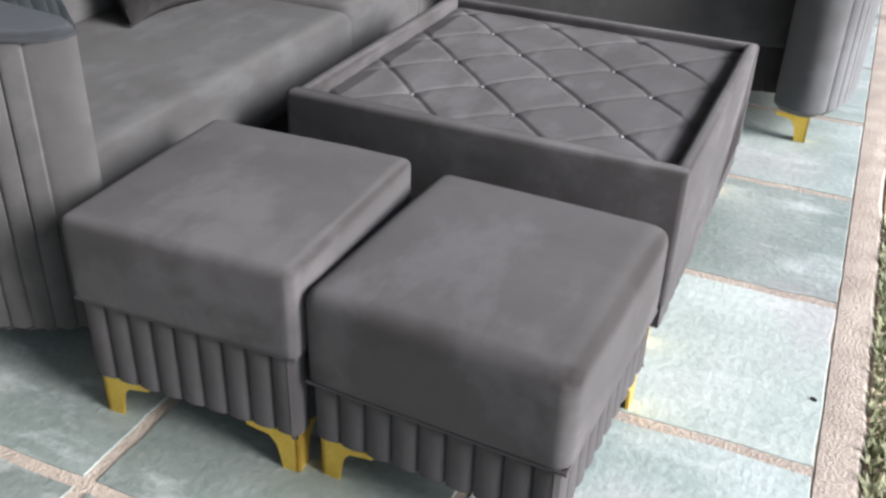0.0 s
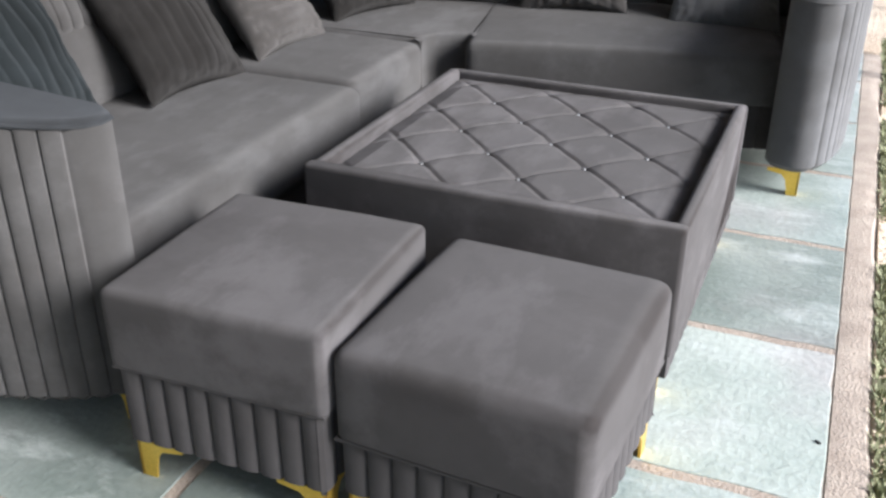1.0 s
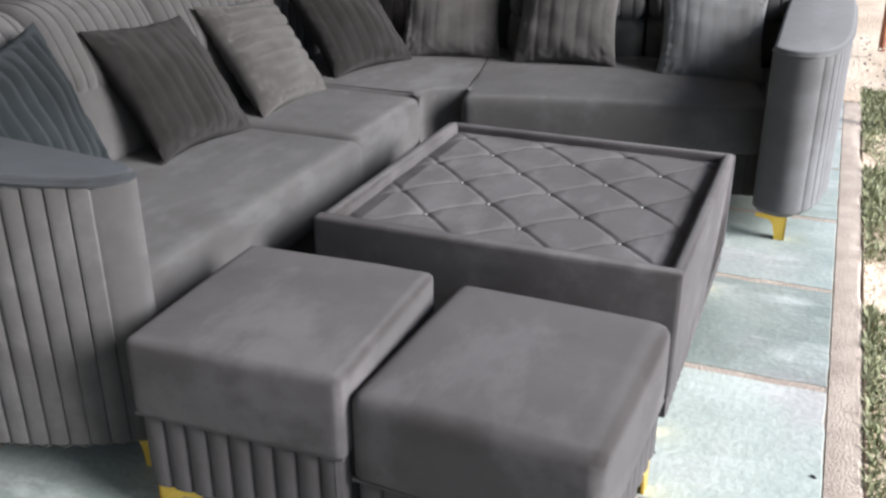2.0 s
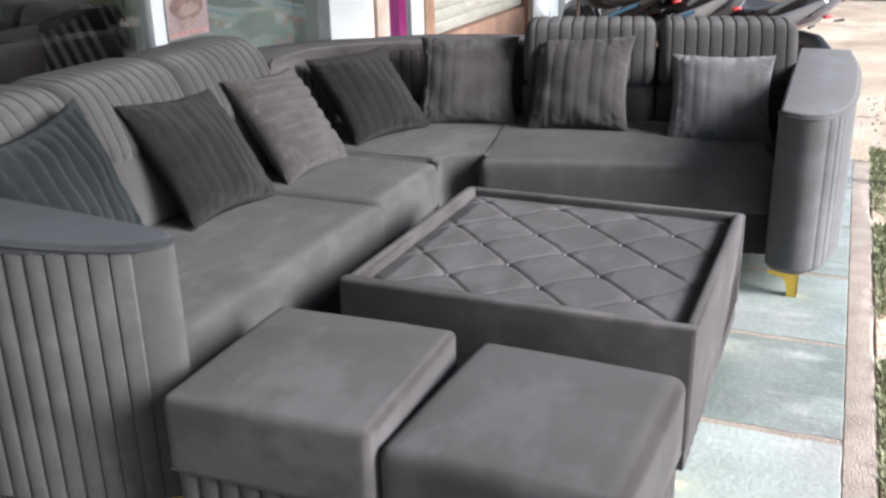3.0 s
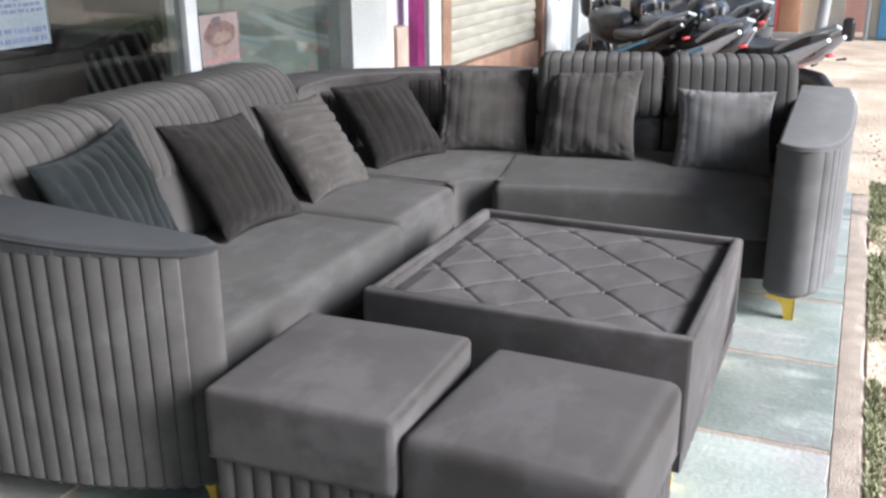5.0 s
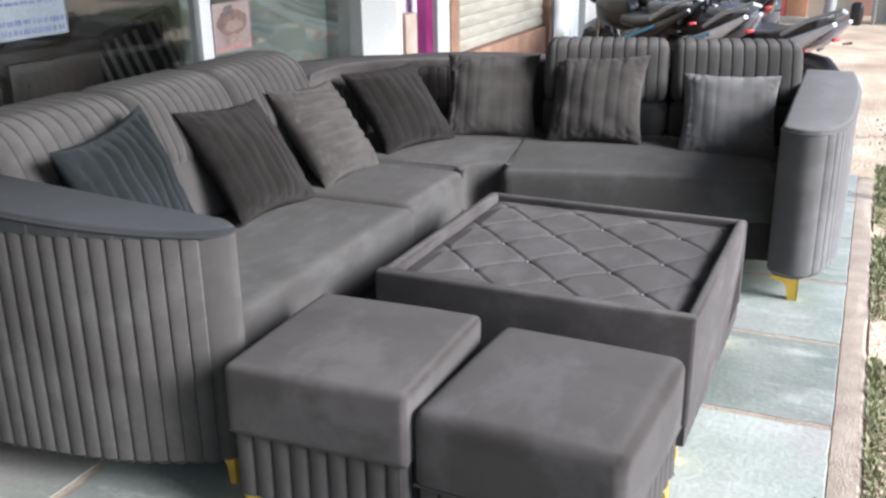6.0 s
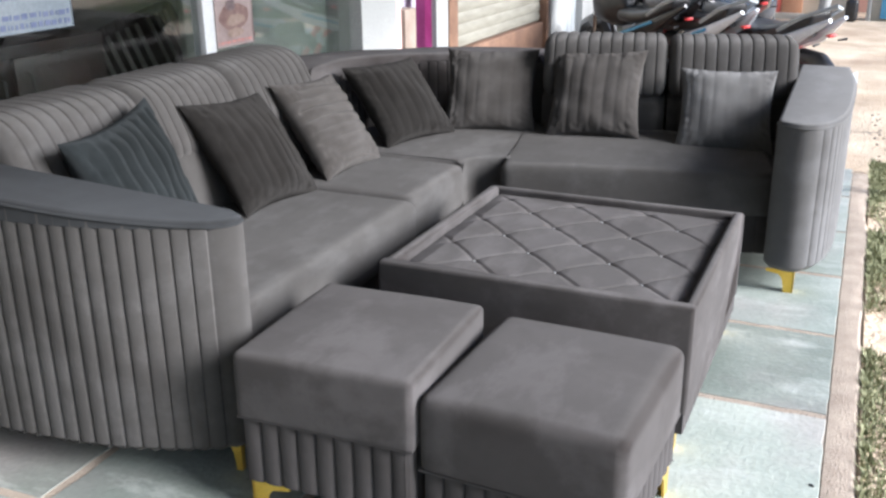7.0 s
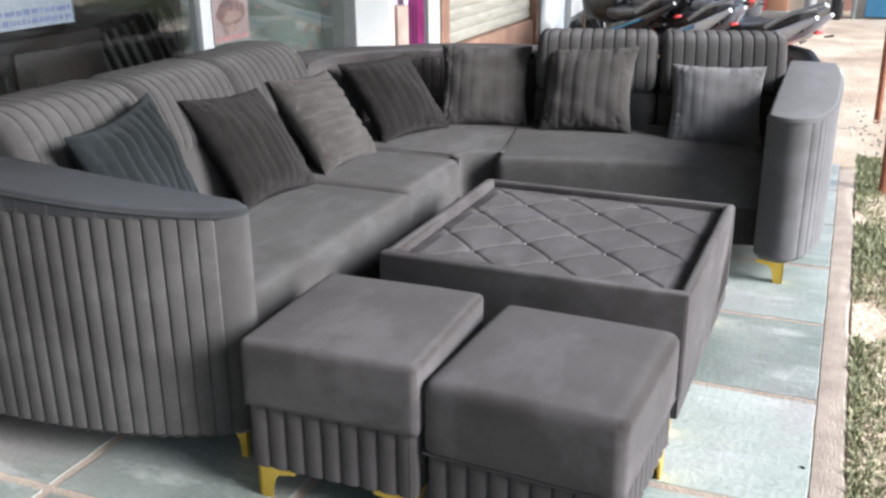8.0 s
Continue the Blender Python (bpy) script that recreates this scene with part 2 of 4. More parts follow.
def prism(outline, z0, z1, r_top=0.02, r_bot=0.005, rise=None, bm=None, steps=4):
    """A solid over a closed plan outline with rounded top and bottom edges. rise(x, y) is added to the top's height."""
    bm = bm or bmesh.new()
    pts = [Vector(p[:2]) for p in outline]
    area = sum(a.x * b.y - b.x * a.y for a, b in zip(pts, pts[1:] + pts[:1]))
    if area < 0:
        pts.reverse()
    n = len(pts)
    nor = []
    for i in range(n):
        t = pts[(i + 1) % n] - pts[i - 1]
        nor.append(Vector((-t.y, t.x)).normalized())
    levels = [(r_bot, z0, 0.0)] + [(0.0, z0 + r_bot, 0.0)]
    for k in range(steps + 1):
        a = math.pi / 2 * k / steps
        levels.append((r_top * (1 - math.cos(a)), z1 - r_top * (1 - math.sin(a)), 1.0))
    rings = []
    for off, z, w in levels:
        rings.append([bm.verts.new((p.x + v.x * off, p.y + v.y * off, z + (rise(p.x, p.y) * w if rise else 0))) for p, v in zip(pts, nor)])
    for r0, r1 in zip(rings, rings[1:]):
        for k in range(n):
            bm.faces.new((r0[k], r0[(k + 1) % n], r1[(k + 1) % n], r1[k]))
    bottom = bm.faces.new(rings[0][::-1])
    top = bm.faces.new(rings[-1])
    bmesh.ops.triangulate(bm, faces=[bottom, top])
    return bm


def ribbed_roll(profile, length, ribs, depth, end=0.04, per=12, bm=None):
    """A cushion along x: a closed profile of (y, z) swept over length, pinched at the seams between its ribs and rounded at its ends."""
    bm = bm or bmesh.new()
    cy = sum(p[0] for p in profile) / len(profile)
    cz = sum(p[1] for p in profile) / len(profile)
    size = max(abs(p[1] - cz) for p in profile)
    stations = []
    for i in range(ribs * per + 1):
        s = i / (ribs * per)
        x = s * length
        pinch = depth * (1 - abs(math.sin(math.pi * i / per)) ** 0.24)
        e = min(x, length - x)
        if e < end:
            pinch += end * 0.8 * (1 - math.sqrt(max(0.0, 1 - (1 - e / end) ** 2)))
        stations.append((x, 1 - pinch / size))
    rings = [[bm.verts.new((x, cy + (y - cy) * f, cz + (z - cz) * f)) for y, z in profile] for x, f in stations]
    n = len(profile)
    for r0, r1 in zip(rings, rings[1:]):
        for k in range(n):
            bm.faces.new((r0[k], r0[(k + 1) % n], r1[(k + 1) % n], r1[k]))
    bm.faces.new(rings[0][::-1])
    bm.faces.new(rings[-1])
    return bm


def rounded_rect(x0, x1, y0, y1, r, n=5):
    out = []
    for cx, cy, a0 in ((x1 - r, y1 - r, 0), (x0 + r, y1 - r, 90), (x0 + r, y0 + r, 180), (x1 - r, y0 + r, 270)):
        for k in range(n + 1):
            a = radians(a0 + 90 * k / n)
            out.append(Vector((cx + r * math.cos(a), cy + r * math.sin(a))))
    return out


def cushion(x0, x1, y0, y1, z0, z1, r=0.04, puff=0.012, seed=0, low=None):
    """An upholstered block: rounded edges, a faintly domed and uneven top and softly bulging sides."""
    bm = box(x0, x1, y0, y1, z0, z1, 0)
    bmesh.ops.subdivide_edges(bm, edges=list(bm.edges), cuts=11, use_grid_fill=True)
    c = Vector(((x0 + x1) / 2, (y0 + y1) / 2, (z0 + z1) / 2))
    h = Vector(((x1 - x0) / 2, (y1 - y0) / 2, (z1 - z0) / 2))
    levels = [[h[k], h[k] - 0.3 * r, h[k] - 0.65 * r, h[k] - r, max(h[k] - 1.7 * r, (h[k] - r) * 0.6), (h[k] - r) * 0.45, 0.0] for k in range(3)]
    for v in bm.verts:
        d = v.co - c
        idx = [round((d[k] / h[k] + 1) * 6) for k in range(3)]
        d = Vector([math.copysign(levels[k][6 - abs(idx[k] - 6)], idx[k] - 6) if idx[k] != 6 else 0.0 for k in range(3)])
        rz = low if low and d.z < 0 else r
        lim = (h.x - r, h.y - r, h.z - rz)
        core = Vector([max(-lim[k], min(lim[k], d[k])) for k in range(3)])
        e = d - core
        size = Vector((e.x / r, e.y / r, e.z / rz)).length
        if size > 1e-6:
            d = core + e / size
        u, w = d.x / h.x, d.y / h.y
        dome = max(0, 1 - u * u) * max(0, 1 - w * w)
        if d.z > 0:
            d.z += puff * dome ** 0.6 + 0.004 * noise.noise(Vector((v.co.x * 6, v.co.y * 6, seed))) * (dome > 0.02)
        q = max(0, 1 - (d.z / h.z) ** 2)
        d.x += math.copysign(0.006 * q * max(0, 1 - w * w), d.x) if abs(u) > 0.9 else 0
        d.y += math.copysign(0.006 * q * max(0, 1 - u * u), d.y) if abs(w) > 0.9 else 0
        v.co = c + d
    return bm


def bracket_leg(height=0.085, reach=0.1):
    """A pressed metal corner foot: two tapering flanges that meet at the corner; the corner is at the origin, flanges along +x and +y."""
    shape = [(0, height), (reach, height), (reach, height - 0.01), (0.055, height - 0.018), (0.042, height - 0.034), (0.036, height - 0.06), (0.033, 0), (0.0, 0)]
    bm = bmesh.new()
    for turn in (0, 1):
        loops = []
        for d in (0.0, 0.006):
            loops.append([bm.verts.new((a, d, z) if not turn else (d, a, z)) for a, z in shape])
        n = len(shape)
        for k in range(n):
            bm.faces.new((loops[0][k], loops[0][(k + 1) % n], loops[1][(k + 1) % n], loops[1][k]))
        bm.faces.new(loops[0])
        bm.faces.new(loops[1][::-1])
    return bm


LEG_MESH = finish(bracket_leg(), "leg", GOLD, False)


def add_leg(parent, x, y, rz, z=0.0):
    ob = new("leg", LEG_MESH)
    ob.parent = parent
    ob.matrix_local = pose(x, y, z, 0, 0, rz)
    return tagged(ob, "yellow gold metal bracket leg")


# ---------- ground and floor ----------
GROUND_Z = -0.05
def bank(x):
    """Soil heaped against the kerb."""
    return 0.034 * max(0.0, 1 - abs(x - 0.36) / 0.3) if x > 0.34 else 0.0


def ground_sheet():
    bm = bmesh.new()
    xs = [-300, -60, -20, -8, -2.3, -1.6, -1.0, -0.4, 0.3] + [0.36 + 0.12 * i for i in range(30)] + [5, 8, 14, 25, 60, 300]
    ys = [-300, -60, -12, -4] + [-2 + 0.16 * i for i in range(100)] + [16, 20, 30, 60, 300]
    rows = []
    for y in ys:
        row = []
        for x in xs:
            z = GROUND_Z
            if x > 0.34 and abs(x) < 12 and abs(y) < 18:
                z += 0.018 * noise.noise(Vector((x * 1.7, y * 1.7, 0))) + 0.01 * noise.noise(Vector((x * 6, y * 6, 3)))
            if y > 5.0:
                z -= 0.105 * math.exp(-((y - 7.0) / 2.2) ** 2) * (1 if x < 0.3 else math.exp(-((x - 0.3) / 1.5) ** 2))
            z += bank(x) if y < 5.0 else 0
            row.append(bm.verts.new((x, y, z - (0.12 if x < 0.33 and y < 5.0 else 0))))
        rows.append(row)
    for r0, r1 in zip(rows, rows[1:]):
        for k in range(len(xs) - 1):
            bm.faces.new((r0[k], r0[k + 1], r1[k + 1], r1[k]))
    return bm


tagged(part("ground", ground_sheet(), DIRT), "bare tan dirt ground beside the veranda", "ground", kind="structure")
floor = tagged(part("floor", box(-2.12, 0.275, -3.0, 5.02, -0.2, -0.003), MORTAR), "green slate floor with tan mortar joints", "floor", kind="structure")


def kerb():
    bm = bmesh.new()
    rng = random.Random(4)
    ys = [-3 + 0.09 * i for i in range(90)]
    prof = []
    for y in ys:
        w = 0.357 + 0.007 * noise.noise(Vector((0, y * 1.7, 7))) + 0.004 * rng.uniform(-1, 1)
        t = 0.006 * noise.noise(Vector((2, y * 2.3, 1)))
        prof.append([bm.verts.new(p) for p in ((0.277, y, -0.16), (0.277, y, -0.001 + t * 0.2), (0.31, y, 0.0 + t), (w - 0.012, y, -0.004 + t), (w, y, -0.018), (w + 0.012, y, -0.16))])
    for r0, r1 in zip(prof, prof[1:]):
        for k in range(5):
            bm.faces.new((r0[k], r0[k + 1], r1[k + 1], r1[k]))
    bm.faces.new(prof[0])
    bm.faces.new(prof[-1][::-1])
    return bm


tagged(part("veranda_kerb", kerb(), MORTAR), "rough tan cement edging of the veranda floor", "kerb", kind="structure")

# ---------- ottomans ----------
def ottoman(x0, x1, y0, y1, top, rz, label, r, share):
    cx, cy = (x0 + x1) / 2, (y0 + y1) / 2
    w, d = (x1 - x0) / 2, (y1 - y0) / 2
    ot = thing("ottoman", cx, cy, 0, rz, label=label, category="ottoman", group="ottomans beside the coffee table")
    seam = top * share
    part("seat", cushion(-w, w, -d, d, seam, top - 0.006, r, 0.008, cx, 0.006), VELVET_TAUPE, ot)
    i = 0.008
    side = []
    for a, b in (((-w + i, -d + i), (w - i, -d + i)), ((w - i, -d + i), (w - i, d - i)), ((w - i, d - i), (-w + i, d - i)), ((-w + i, d - i), (-w + i, -d + i))):
        side += scalloped([Vector(b), Vector(a)], 0.046, 0.013, 14)[::-1][:-1]
    part("base", prism(side, 0.085, seam + 0.004, 0.004, 0.004), VELVET_DARK, ot, "channelled velvet base")
    part("welt", tube([(-w + 0.004, -d + 0.004, seam), (w - 0.004, -d + 0.004, seam), (w - 0.004, d - 0.004, seam), (-w + 0.004, d - 0.004, seam)], 0.004, 8, closed=True), VELVET_DARK, ot)
    for sx, sy, t in ((-1, -1, 0), (1, -1, 90), (1, 1, 180), (-1, 1, 270)):
        add_leg(ot, sx * (w - 0.016), sy * (d - 0.016), t)
    return ot


ottoman(-0.962, -0.528, 1.285, 1.735, 0.422, 1.4, "grey velvet cube ottoman with smooth seat and gold legs", 0.014, 0.605)
ottoman(-0.507, -0.059, 1.295, 1.775, 0.389, -3.0, "grey velvet cube ottoman with soft rounded seat and gold legs", 0.026, 0.53)


# ---------- coffee table ----------
TX0, TX1, TY0, TY1, TTOP = -0.912, -0.048, 1.905, 2.785, 0.412
def tufted_top(x0, x1, y0, y1, cx, cy, step, z):
    bm = bmesh.new()
    n = 230
    rows = []
    for j in range(n + 1):
        row = []
        for i in range(n + 1):
            x, y = x0 + (x1 - x0) * i / n, y0 + (y1 - y0) * j / n
            u, v = (x - cx + y - cy) / (2 * step), (x - cx - y + cy) / (2 * step)
            du, dv = abs(u - round(u)), abs(v - round(v))
            pit = math.hypot(du, dv)
            h = 0.0060 * min(1, du * 15.0) ** 0.5 + 0.0040 * min(1, dv * 15.0) ** 0.5 + 0.007 * min(1, pit / 0.25) ** 0.6
            rim = min(x - x0, x1 - x, y - y0, y1 - y)
            if rim < 0.05:
                h *= 0.35 + 0.65 * (rim / 0.05)
            row.append(bm.verts.new((x, y, z + h + 0.002 * noise.noise(Vector((x * 9, y * 9, 5))))))
        rows.append(row)
    for r0, r1 in zip(rows, rows[1:]):
        for k in range(n):
            bm.faces.new((r0[k], r0[k + 1], r1[k + 1], r1[k]))
    edge = [e for e in bm.edges if e.is_boundary]
    ext = bmesh.ops.extrude_edge_only(bm, edges=edge)
    for v in ext["geom"]:
        if isinstance(v, bmesh.types.BMVert):
            v.co.z = z - 0.03
    return bm


table = thing("coffee_table", label="square grey velvet coffee table with diamond tufted top", category="coffee table")
table.matrix_world = pose(-0.48, 2.345, 0, 0, 0, -0.8) @ pose(0.48, -2.345, 0)
TW = 0.032
zs = 0.12
for nm, b in (("front_panel", (TX0, TX1, TY0, TY0 + 0.04, zs, TTOP + 0.006)), ("back_panel", (TX0, TX1, TY1 - TW, TY1, zs, TTOP - 0.008)),
              ("side_panel", (TX0 + 0.002, TX0 + TW + 0.004, TY0 + 0.0405, TY1 - TW - 0.0005, zs, TTOP)), ("side_panel", (TX1 - TW, TX1 - 0.002, TY0 + 0.0405, TY1 - TW - 0.0005, zs, TTOP))):
    part(nm, box(*b, 0.011, 3), VELVET_TAUPE, table)
part("tufted_top", tufted_top(TX0 + TW + 0.004, TX1 - TW, TY0 + 0.04, TY1 - TW, -0.46, 2.33, 0.12, TTOP - 0.037), VELVET_TAUPE, table, "diamond tufted velvet top")
for i in range(-2, 3):
    for j in range(-2, 3):
        if (i + j) % 2 == 0:
            bm = bmesh.new()
            bmesh.ops.create_uvsphere(bm, u_segments=12, v_segments=8, radius=0.0055)
            bmesh.ops.scale(bm, verts=bm.verts, vec=(1, 1, 0.55))
            part("button", bm, SILVER, table, "shiny round tuft button", pose(-0.46 + 0.12 * i, 2.33 + 0.12 * j, TTOP - 0.0285))
i = 0.005
side = []
for a, b in (((TX0 + i, TY0 + i), (TX1 - i, TY0 + i)), ((TX1 - i, TY0 + i), (TX1 - i, TY1 - i)), ((TX1 - i, TY1 - i), (TX0 + i, TY1 - i)), ((TX0 + i, TY1 - i), (TX0 + i, TY0 + i))):
    side += scalloped([Vector(b), Vector(a)], 0.05, 0.003)[::-1][:-1]
part("base", prism(side, 0.066, zs + 0.002, 0.004, 0.004), VELVET_TAUPE, table, "channelled velvet base")
for x, y, t in ((TX0 + 0.03, TY0 + 0.03, 0), (TX1 - 0.03, TY0 + 0.03, 90), (TX1 - 0.03, TY1 - 0.03, 180), (TX0 + 0.03, TY1 - 0.03, 270)):
    add_leg(table, x, y, t)


# ---------- sofas ----------
def roll_profile(y_front, z0, z1, depth, lean, square=0.56, n=36):
    """A rounded cushion section, y going back from the front, leaning back with height."""
    out = []
    cz, hz = (z0 + z1) / 2, (z1 - z0) / 2
    for k in range(n):
        a = math.tau * k / n
        c, s = math.cos(a), math.sin(a)
        yy = math.copysign(abs(c) ** square, c) * depth / 2
        zz = math.copysign(abs(s) ** square, s) * hz
        out.append((y_front + depth / 2 + yy + lean * (zz / hz) * 0.5, cz + zz))
    return out


def arm(parent, outer, inner, z0, top, rise, pitch, depth, plain, fabric, pad_fabric, tip_first=True):
    """An upholstered arm: channelled outer face that bends round to a plain front, and a thin padded top with a piped edge."""
    line = resample(smooth_line(outer, 10), 0.02)
    if tip_first:
        ribs = line[:plain] + scalloped(line[plain:], pitch, depth, 14)
    else:
        ribs = scalloped(line[:-plain], pitch, depth, 14) + line[-plain:]
    back = [Vector(p) for p in inner]
    part("arm", prism(ribs + back, z0, top - 0.012, 0.006, 0.02, rise), fabric, parent, "channelled velvet arm")
    pad = resample(smooth_line(outer, 10), 0.03)
    part("arm_pad", prism(pad + back, top - 0.0125, top + 0.004, 0.013, 0.005, rise), pad_fabric, parent, "smooth padded arm top")
    lifted = [(p.x, p.y, top - 0.011 + rise(p.x, p.y)) for p in pad]
    part("piping", tube(lifted, 0.0045, 6), pad_fabric, parent)


# three-seat run along the shop front
sofa = thing("sofa", label="grey velvet three seat sofa with ribbed back cushions", category="sofa", group="corner sofa set")
# this arm's top takes the darkened copy, as it lies in shade
arm(sofa, [(-1.95, 1.235), (-1.66, 1.226), (-1.45, 1.243), (-1.30, 1.270), (-1.17, 1.312), (-1.07, 1.362), (-1.022, 1.412), (-1.02, 1.455)][::-1],
    [(-1.95, 1.45), (-1.06, 1.475)], 0.085, 0.672, lambda x, y: 0.065 * min(1.0, max(0.0, (-1.02 - x) / 0.75)), 0.0415, 0.009, 5, VELVET, VELVET_SHADED)
part("base", box(-1.93, -1.10, 1.48, 2.99, 0.085, 0.235, 0.008), VELVET_DARK, sofa)
part("seat_cushion", cushion(-1.72, -1.075, 1.472, 2.522, 0.23, 0.402, 0.035, 0.014, 1), VELVET, sofa)
part("seat_cushion", cushion(-1.72, -1.105, 2.526, 3.02, 0.23, 0.404, 0.035, 0.012, 2), VELVET, sofa)
part("back_frame", box(-2.02, -1.84, 1.455, 3.05, 0.085, 0.70, 0.03, 3), VELVET, sofa)
LB = [(1.47, 1.995), (2.0, 2.455), (2.46, 2.95)]
for a, b in LB:
    m = pose(-1.62, a, 0, 0, 0, 90)
    part("back_cushion", ribbed_roll(roll_profile(0.03, 0.38, 0.66, 0.20, 0.08), b - a, 1, 0.0, 0.03), VELVET, sofa, "", m)
    part("headrest", ribbed_roll(roll_profile(0.085, 0.575, 0.836, 0.28, 0.12), b - a, 11, 0.010, 0.05), VELVET, sofa, "ribbed rolled headrest", m)
add_leg(sofa, -1.062, 1.425, 100).matrix_local = pose(-1.062, 1.425, 0, 0, 0, 100) @ Matrix.Diagonal((0.5, 0.5, 1, 1))
add_leg(sofa, -1.9, 1.27, 0)
add_leg(sofa, -1.12, 2.96, 180)
add_leg(sofa, -1.9, 2.96, 270)

# corner unit
corner = thing("corner_sofa", label="curved grey velvet corner unit with ribbed low back", category="sofa", group="corner sofa set")
inner_arc = [(-1.78, 3.03), (-1.80, 3.30), (-1.74, 3.62), (-1.55, 3.84), (-1.32, 3.93), (-1.10, 3.93)]
outer_arc = [(-2.03, 3.06), (-2.05, 3.40), (-1.97, 3.80), (-1.72, 4.08), (-1.40, 4.20), (-1.12, 4.22)]
seat_line = smooth_line([(-1.12, 3.03), (-1.118, 3.08), (-1.09, 3.13), (-1.03, 3.16), (-0.965, 3.165)], 6) + smooth_line([(-1.10, 3.93), (-1.32, 3.93), (-1.55, 3.84), (-1.74, 3.62), (-1.80, 3.30), (-1.78, 3.03)], 6)
part("seat_cushion", prism(seat_line, 0.12, 0.404, 0.03, 0.01), VELVET, corner)
ribs = scalloped(smooth_line(inner_arc, 10)[::-1], 0.046, 0.010, 12)
lift = lambda x, y: 0.04 * min(1.0, max(0.0, (3.95 - y) / 0.6))
# taupe instead of the seat's grey: the deep corner's shade put into colour
part("back", prism(ribs + smooth_line(outer_arc, 8), 0.085, 0.652, 0.012, 0.01, lift), VELVET_TAUPE, corner, "channelled curved back")
part("back_pad", prism(smooth_line([(x + 0.0, y) for x, y in inner_arc[::-1]], 8) + smooth_line(outer_arc, 8), 0.650, 0.685, 0.018, 0.008, lift), VELVET_TAUPE, corner, "smooth padded top of the back")
add_leg(corner, -1.14, 3.14, 45)
add_leg(corner, -1.9, 3.9, 225)

# two-seat run across the end
RR = 12.0
sofa2 = thing("sofa", label="grey velvet two seat sofa end with ribbed back cushions", category="sofa", group="corner sofa set")
M = pose(-0.985, 3.075, 0, 0, 0, RR)
part("seat_cushion", cushion(0.0, 1.03, 0.0, 0.80, 0.235, 0.402, 0.03, 0.014, 3), VELVET, sofa2, "", M)
side = scalloped([Vector((1.02, 0.03)), Vector((0.0, 0.03))], 0.05, 0.006)[::-1]
part("base", prism(side + [Vector((1.02, 0.98)), Vector((0.0, 0.98))], 0.085, 0.238, 0.004, 0.004), VELVET_DARK, sofa2, "channelled velvet base", M)
part("back_frame", box(0.0, 1.0, 0.84, 1.0, 0.085, 0.66, 0.03, 3), VELVET, sofa2, "", M)
for a in (0.09, 0.63):
    part("back_cushion", ribbed_roll(roll_profile(0.64, 0.37, 0.57, 0.20, 0.03), 0.53, 1, 0.0, 0.03), VELVET, sofa2, "", M @ pose(a, 0, 0))
    part("headrest", ribbed_roll(roll_profile(0.66, 0.545, 0.80, 0.26, 0.06, 0.4), 0.53, 11, 0.0075, 0.05), VELVET, sofa2, "ribbed rolled headrest", M @ pose(a, 0, 0))
# end arm and its pad lightened in colour to read as lit
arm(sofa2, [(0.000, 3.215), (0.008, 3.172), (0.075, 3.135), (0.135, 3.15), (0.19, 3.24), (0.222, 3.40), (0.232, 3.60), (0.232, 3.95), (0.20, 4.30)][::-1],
    [(0.0, 3.26), (-0.005, 4.30)], 0.085, 0.622, lambda x, y: 0.03 * min(1.0, max(0.0, (y - 3.2) / 1.0)), 0.05, 0.005, 11, VELVET_LIT, VELVET_LIT, False)
part("side_panel", prism([(-0.002, 3.32), (-0.004, 4.25), (-0.22, 4.25), (-0.05, 3.32)], 0.085, 0.385, 0.01), VELVET, sofa2)
add_leg(sofa2, 0.115, 3.165, 90)
add_leg(sofa2, -0.93, 3.17, 10)
add_leg(sofa2, 0.17, 4.22, 180)


# ---------- pillows ----------
def pillow_mesh(size, thick, ribs, seed, deep):
    bm = bmesh.new()
    n = 64
    a = size / 2
    grids = []
    for sgn in (1, -1):
        rows = []
        for j in range(n + 1):
            row = []
            for i in range(n + 1):
                u, v = 2 * i / n - 1, 2 * j / n - 1
                rim = (1 - u * u) * (1 - v * v)
                x = a * u * (1 - 0.11 * (1 - v * v) * u * u)
                y = a * v * (1 - 0.11 * (1 - u * u) * v * v)
                h = thick / 2 * max(0, rim) ** 0.42
                if ribs:
                    g = abs(math.sin(math.pi * ribs * (u + 1) / 2 + 0.3))
                    h -= deep * (1 - g ** 0.35) * min(1, rim * 5)
                h += 0.010 * noise.noise(Vector((u * 2.2, v * 2.2, seed + sgn))) * min(1, rim * 4)
                h += 0.009 * noise.noise(Vector((u * 9, v * 9, seed))) * max(0, 1 - rim * 2.2) * min(1, rim * 12)
                if sgn < 0 and (i in (0, n) or j in (0, n)):
                    row.append(grids[0][j][i])
                else:
                    row.append(bm.verts.new((x, y, sgn * h)))
            rows.append(row)
        grids.append(rows)
        for r0, r1 in zip(rows, rows[1:]):
            for k in range(n):
                bm.faces.new((r0[k], r0[k + 1], r1[k + 1], r1[k]))
    return bm


def pillow(x, y, z, yaw, tilt, spin, size, ribs, label, seed, mat=VELVET_PILLOW, deep=0.008):
    """Centre; yaw: where its face points (0 is -y); tilt: leaning back; spin: turned in its own plane."""
    ob = part("pillow", pillow_mesh(size, 0.15, ribs, seed, deep), mat, None, label, pose(x, y, z, 0, 0, yaw) @ pose(0, 0, 0, 90 - tilt, 0, 0) @ pose(0, 0, 0, 0, 0, spin))
    return tagged(ob, label, "pillow", "pillows on the corner sofa")


